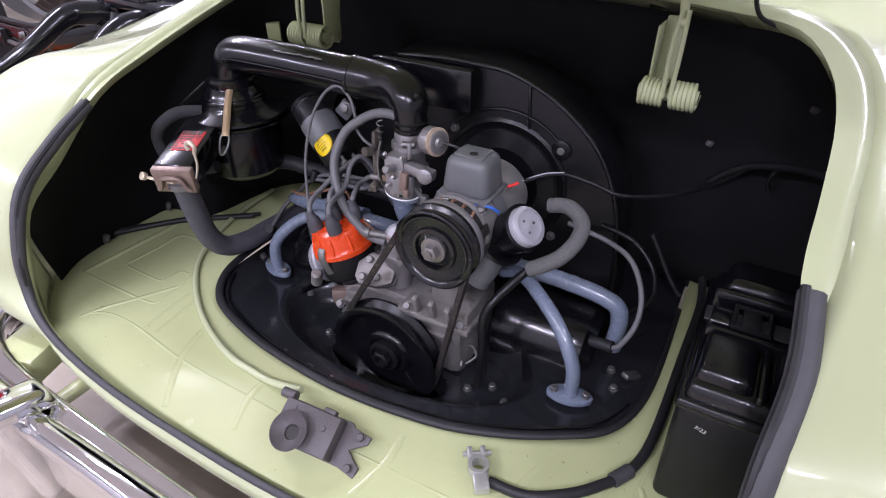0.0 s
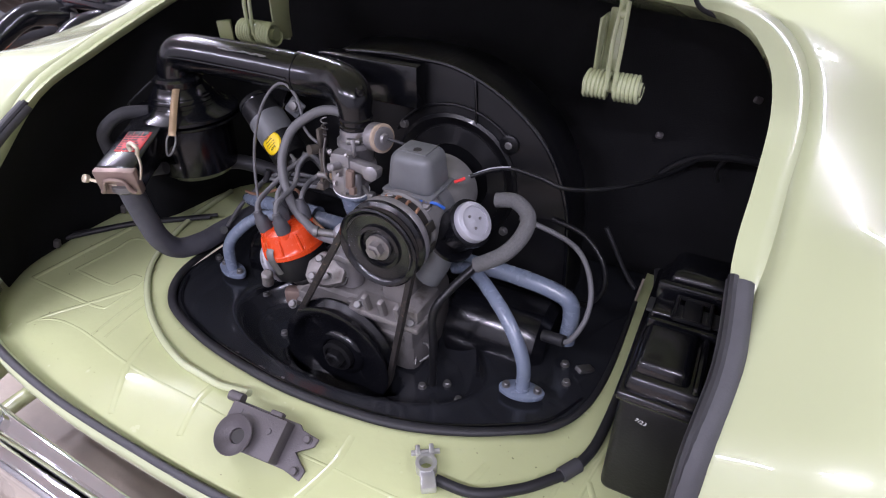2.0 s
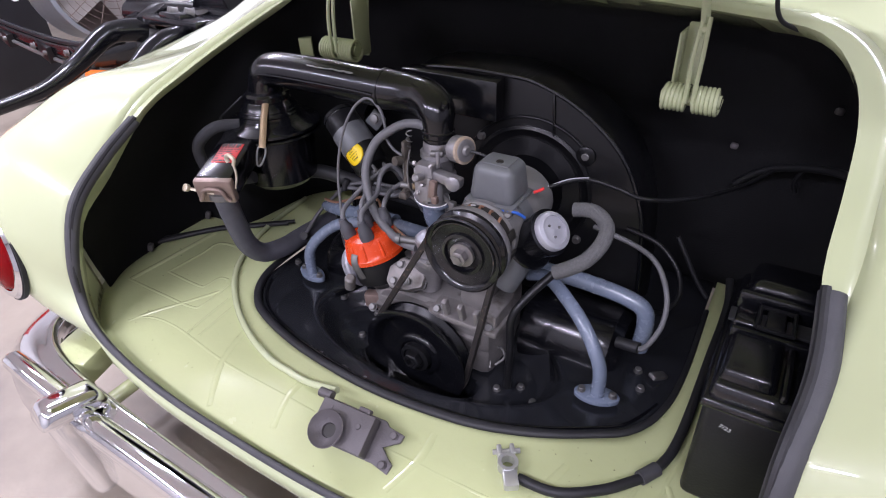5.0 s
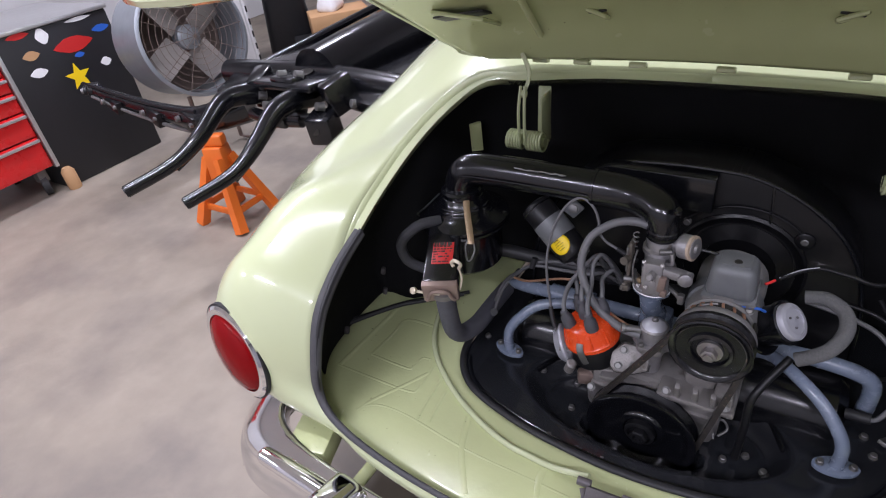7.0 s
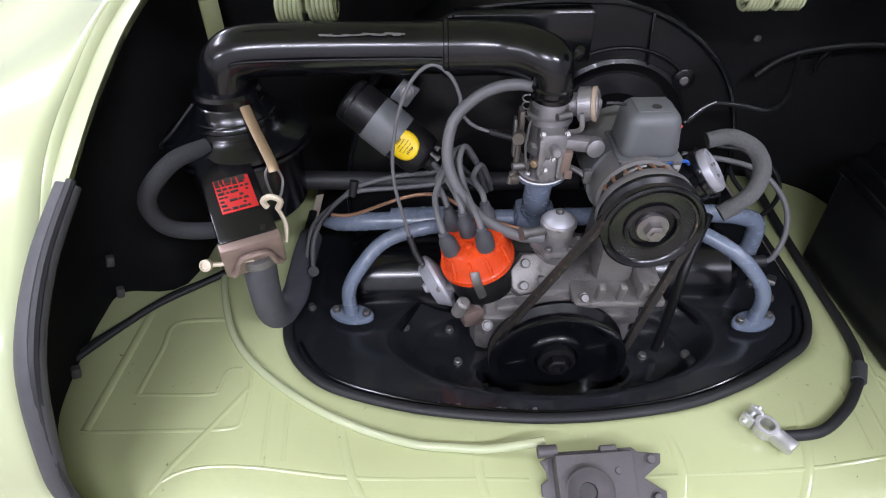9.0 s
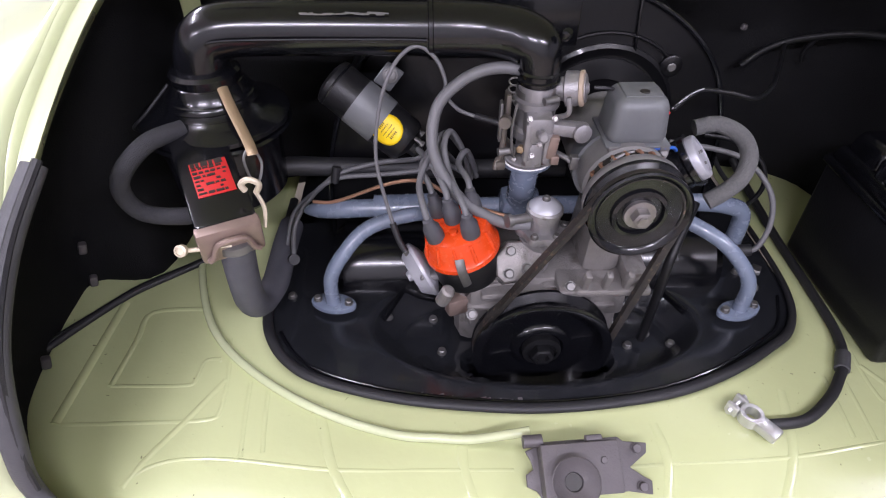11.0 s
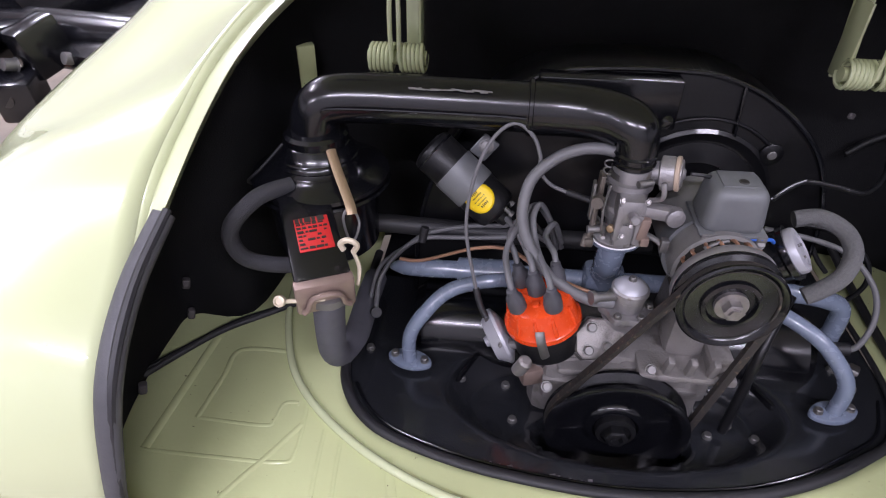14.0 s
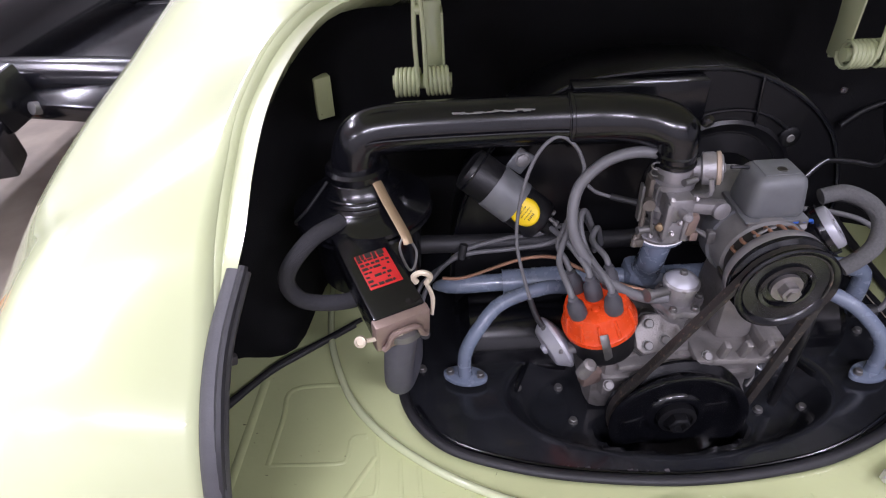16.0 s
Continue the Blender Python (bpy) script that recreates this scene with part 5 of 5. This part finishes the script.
for y, z, w, h, m in [(.718, .275, .075, .045, "c"), (.716, .19, .08, .045, "w"), (.939, .268, .19, .075, "r"), (.945, .212, .05, .026, "b"), (.808, .345, .06, .075, "w"), (1.015, .375, .13, .02, "w"),
                      (1.065, .139, .055, .045, "w"), (.700, .375, .10, .03, "r"), (1.11, .304, .09, .035, "b")]:
    mm = {"r": RED, "w": WHITE, "c": CARD, "b": BLUEWIRE}[m]
    part("sticker", slab([(w / 2 * math.cos(a) * (1 + .15 * math.cos(4 * a)), h / 2 * math.sin(a)) for a in [2 * math.pi * k / 16 for k in range(16)]], 0, .0025, Matrix.Translation((SX - .003, y, z)) @ pose(0, 0, 0, 90, 0, 90)), mm, cab,
         {"r": "dark red sticker", "w": "white sticker", "c": "tan round sticker", "b": "blue sticker"}[m])
star = []
for k in range(10):
    r = .072 if k % 2 == 0 else .030
    star.append((r * math.sin(math.pi * k / 5), r * math.cos(math.pi * k / 5)))
part("star_sticker", slab(star, 0, .0025, Matrix.Translation((SX - .003, .892, .114)) @ pose(0, 0, 0, 90, 0, 90)), YELLOW, cab, "yellow five-pointed star sticker")
chest = thing("tool_chest", "red rolling tool chest with wide drawers", "tool chest")
part("carcass", box((CX - .25, .12, .06), (.46, .90, .64), .010), CHESTRED, chest)
part("corner_trim", box((CX + .005, .572, .075), (.03, .022, .67), .005), ALUM, chest)
zz = -.25
for h in (.17, .13, .10, .08, .07, .06):
    d = part("drawer", box((CX + .0, .12, zz + h / 2), (.03, .86, h - .008), .005), CHESTRED, chest, "red drawer with a full-width pull")
    part("drawer_pull", box((CX + .022, .12, zz + h - .020), (.022, .86, .014), .004), ALUM, d)
    zz += h
for dx, dy in ((-.06, .50), (-.06, -.28), (-.42, .50), (-.42, -.28)):
    part("caster", lathe([(.03, -.018), (.055, -.016), (.055, .016), (.03, .018)], (CX + dx, dy, FLOOR + .055), (.3, 1, 0), 20), RUBBLK, chest)
    part("caster_fork", box((CX + dx, dy, FLOOR + .11), (.06, .05, .07), .006), STEEL, chest)
single("spray_can", lathe([(.032, 0), (.034, .01), (.034, .10), (.02, .12), (0, .12)], (CX + .02, .60, FLOOR), (0, 0, 1), 20), CARD, "small tan can on the floor beside the cabinet", "can")

fan = thing("drum_fan", "large grey drum fan with a wire grille", "fan")
FC, FA = V(-3.32, 1.685, 0.081), V(.94, -.12, .12).normalized()
fq = FA.to_track_quat("Z", "Y").to_matrix()
part("drum", lathe([(.345, -.26), (.35, -.26), (.35, .10), (.365, .11), (.35, .12), (.342, .12), (.342, -.25)], FC, FA, 48, True), FANGREY, fan)
part("back_plate", lathe([(.340, -.22), (.340, -.21), (0, -.21)], FC, FA, 40), FANIN, fan)
part("hub", lathe([(.075, -.05), (.075, .03), (.05, .045), (0, .045)], FC, FA, 24), FANGREY, fan)
for k in range(4):
    a = 2 * math.pi * k / 4 + .5
    bm = box((.19, 0, 0), (.23, .17, .006), .002, (28, 0, 0))
    bm.transform(Matrix.Translation(FC - FA * .02) @ fq.to_4x4() @ pose(0, 0, 0, 0, 0, math.degrees(a)))
    part("blade", bm, FANBLADE, fan)
for k in range(1, 9):
    r = .038 * k + .02
    part("grille_ring", tube([FC + fq @ V(r * math.cos(a), r * math.sin(a), .105 + .02 * (1 - k / 9)) for a in [2 * math.pi * j / 32 for j in range(33)]], .0016, 5, 1), FANIN, fan)
for k in range(6):
    a = math.pi * k / 6
    part("grille_bar", tube([FC + fq @ V(-.345 * math.cos(a), -.345 * math.sin(a), .108), FC + fq @ V(.345 * math.cos(a), .345 * math.sin(a), .108)], .0022, 5, 1), FANIN, fan)
for s in (-1, 1):
    part("floor_stand", tube([V(FC.x, FC.y + s * .14, FC.z - .34), V(FC.x, FC.y + s * .15, -0.657), V(FC.x + .10, FC.y + s * .15, -0.657)], .014, 10, 1), FANIN, fan)
fan.location, fan.scale = (0.024, -0.124, 0.159), (0.82, 0.82, 0.82)

door = thing("white_cabinet", "tall white cabinet with a dark slotted edge", "cabinet")
part("body", box((-3.76, 2.15, .45), (.30, .54, 1.70), .01), PLASTER, door)
part("edge_rail", box((-3.605, 2.432, .45), (.03, .022, 1.68), .003), PLASTER, door)
for k in range(14):
    part("slot", box((-3.588, 2.432, -.30 + .09 * k), (.006, .012, .045), .001), CABBLK, door)
bench = thing("workbench", "dark low workbench piled with boxes", "workbench")
part("top", box((-2.95, 3.0, -.26), (1.1, .6, .04), .008, (0, 0, 48)), CABBLK, bench)
for dx, dy in ((-.40, -.20), (.20, .45), (-.2, -.45), (.40, .20)):
    part("leg", box((-2.95 + dx, 3.0 + dy, -.34), (.05, .05, .12), .004), CABBLK, bench)
single("cardboard_box", box((-3.14, 2.92, -.15), (.30, .45, .18), .008, (0, 0, -42)), CARD, "brown cardboard box on a bench", "box")
single("cardboard_box", box((-2.78, 3.25, -.16), (.26, .30, .16), .008, (0, 0, -30)), CARD, "brown cardboard box on a bench", "box")
single("red_bag", box((-2.80, 3.24, .02), (.40, .38, .20), .06, (4, 3, -42), .8, 3), CHESTRED, "red padded bag on the boxes", "bag")
single("white_bag", box((-3.18, 2.90, .01), (.20, .22, .14), .05, (8, 5, 10), .6, 3), WHITE, "crumpled white bag on a box", "bag")
single("dark_cover", box((-3.62, 2.85, -.05), (.30, .40, .70), .05, (0, 6, -45), .7, 3), SATIN, "dark cloth cover draped over stored parts", "cover")

ch = thing("chassis_frame", "black painted vintage car floor pan with frame horns", "car chassis")
HORNS = [[(-1.845, .22, .022), (-1.785, .40, .056), (-1.765, .53, .112), (-1.785, .66, .168), (-1.79, .74, .176), (-1.74, .88, .155), (-1.66, 1.0, .15)],
         [(-1.575, .26, .005), (-1.512, .43, .040), (-1.500, .55, .098), (-1.508, .67, .160), (-1.512, .76, .172), (-1.52, .88, .155), (-1.54, 1.0, .15)]]
for h in HORNS:
    part("frame_horn", tube(h, [.0185, .0205, .025, .030, .033, .040, .055], 14, 6, 1.25), GLOSS, ch, "glossy black tapered frame horn")
    part("horn_tip", lathe([(.011, 0), (.0195, 0), (.0195, .018), (.011, .018)], Vector(h[0]) - (Vector(h[1]) - Vector(h[0])).normalized() * .004, Vector(h[1]) - Vector(h[0]), 18, True), SATIN, ch)
    part("horn_seam", tube([Vector(p) + V(.0, 0, -.030 - .004 * k) for k, p in enumerate(h[1:5])], .006, 8, 4), GLOSS, ch)
part("cross_tube", tube([(-2.12, 1.02, .16), (-1.55, 1.0, .18), (-.95, .96, .16)], .055, 16, 4), GLOSS, ch)
part("tunnel", tube([(-1.56, .98, .19), (-1.56, 1.4, .19), (-1.55, 2.0, .18), (-1.5, 3.0, .16)], [.11, .12, .12, .10], 18, 5), GLOSS, ch)
for s in (-1, 1):
    part("floor_pan", box((-1.55 + s * .27, 2.05, .11), (.50, 1.9, .04), .012, (-2, 0, 0)), GLOSS, ch)
    part("pan_edge", tube([(-1.55 + s * .53, 1.10, .14), (-1.55 + s * .53, 2.9, .20)], .022, 10, 1), GLOSS, ch)
    for k in range(6):
        part("pan_rib", box((-1.55 + s * .27, 1.30 + k * .28, .132), (.40, .05, .014), .005, (-2, 0, 0)), SATIN, ch)
    part("side_plate", box((-1.56 + s * .30, .96, .15), (.34, .20, .05), .012, (10, 0, -s * 14)), GLOSS, ch)
    part("damper_tower", box((-1.565 + s * .20, .88, .17), (.07, .12, .13), .012, (14, 0, -s * 20)), GLOSS, ch)
part("gusset", join(box((-1.57, .92, .20), (.30, .26, .035), .012, (-6, 0, 0)), box((-1.57, .84, .225), (.12, .08, .03), .01, (-10, 0, 0))), GLOSS, ch)
# solid plate; a black disc paints the shade in the hole
part("gusset_hole", lathe([(.035, 0), (.035, .002), (0, .002)], (-1.57, .93, .221), (0, -.1, 1), 20), INK_SHADE, ch)
for x, y, z in [(-1.72, .84, .15), (-1.66, .80, .13), (-1.40, .82, .14), (-1.36, .86, .15), (-1.28, .88, .14), (-1.60, .86, .235), (-1.52, .87, .235)]:
    part("bolt", bolt((x, y, z), (-.4, -.8, .3), r=.016, h=.03), STEEL, ch)
part("loose_bracket", join(box((-1.57, .84, .13), (.10, .05, .08), .01, (0, 20, 30)), tube([(-1.72, .88, .12), (-1.57, .80, .10), (-1.42, .84, .09)], .014, 10, 4)), SATIN, ch)

js = thing("jack_stand", "orange steel jack stand under the frame", "jack stand")
JX, JY, TOP = -1.98, .71, -.09
for sx, sy in ((-1, -1), (1, -1), (1, 1), (-1, 1)):
    part("leg", tube([(JX + sx * .13, JY + sy * .11, FLOOR + .005), (JX + sx * .035, JY + sy * .03, TOP)], [.030, .024], 4, 1), STAND, js)
part("column", box((JX, JY, TOP - .03), (.10, .09, .16), .01, (0, 0, 20), .9), STAND, js)
part("saddle", box((JX, JY, TOP + .075), (.11, .05, .05), .012, (0, 0, 20)), STAND, js)
part("brace", join(box((JX, JY - .085, FLOOR + .09), (.22, .012, .03), .003), box((JX, JY + .085, FLOOR + .09), (.22, .012, .03), .003), box((JX + .10, JY, FLOOR + .09), (.012, .19, .03), .003), box((JX - .10, JY, FLOOR + .09), (.012, .19, .03), .003)), STAND, js)
ARM = [V(-1.86, .86, .09), V(-2.05, .755, .050), V(-2.30, .755, .052), V(-2.55, .735, .090), V(-2.75, .712, .140)]
part("trailing_arm", tube(ARM, [.060, .050, .036, .030, .026], 12, 5, 1.2), GLOSS, ch, "glossy black side arm of the chassis")
part("arm_flange", tube([p + V(0, -.03, .045) for p in ARM[1:]], [.010, .008, .007, .006], 8, 5), SATIN, ch)
part("arm_flange", tube([p + V(.02, -.03, -.055 + .012 * k) for k, p in enumerate(ARM[1:])], [.010, .009, .008, .007], 8, 5), STEEL, ch)
for k, p in enumerate(ARM[1:4]):
    part("arm_plate", box(p + V(-.06, -.02, -.01), (.11, .05, .085 - .012 * k), .006, (0, 12, -10)), SATIN, ch)
    part("bolt", bolt(p + V(-.10, -.05, .012), (-.2, -1, .2), r=.012, h=.014), STEEL, ch)
    part("bolt", bolt(p + V(-.02, -.052, -.008), (-.2, -1, .2), r=.009, h=.012), STEEL, ch)
part("arm_hub", lathe([(.018, -.03), (.034, -.028), (.034, .02), (.022, .026), (.022, .04), (0, .04)], ARM[4], (-.5, -.7, .1), 20), SATIN, ch, "black hub at the end of the arm")
part("hub_bush", lathe([(.012, .03), (.012, .052), (0, .052)], ARM[4], (-.5, -.7, .1), 16), STEEL, ch)
part("cross_brace", join(tube([(-1.78, .80, .085), (-1.65, .79, .075), (-1.51, .80, .08)], .026, 12, 4), box((-1.60, .775, .08), (.06, .03, .05), .006)), GLOSS, ch, "glossy black cross brace between the horns")
part("bracket", box((-1.40, .80, .07), (.10, .10, .11), .010, (8, 0, 14)), GLOSS, ch)
# black disc on the uncut bracket, for the shade inside its hole
part("bracket_hole", lathe([(.020, 0), (.020, .002), (0, .002)], (-1.405, .749, .075), (.1, -1, 0), 18), INK_SHADE, ch)
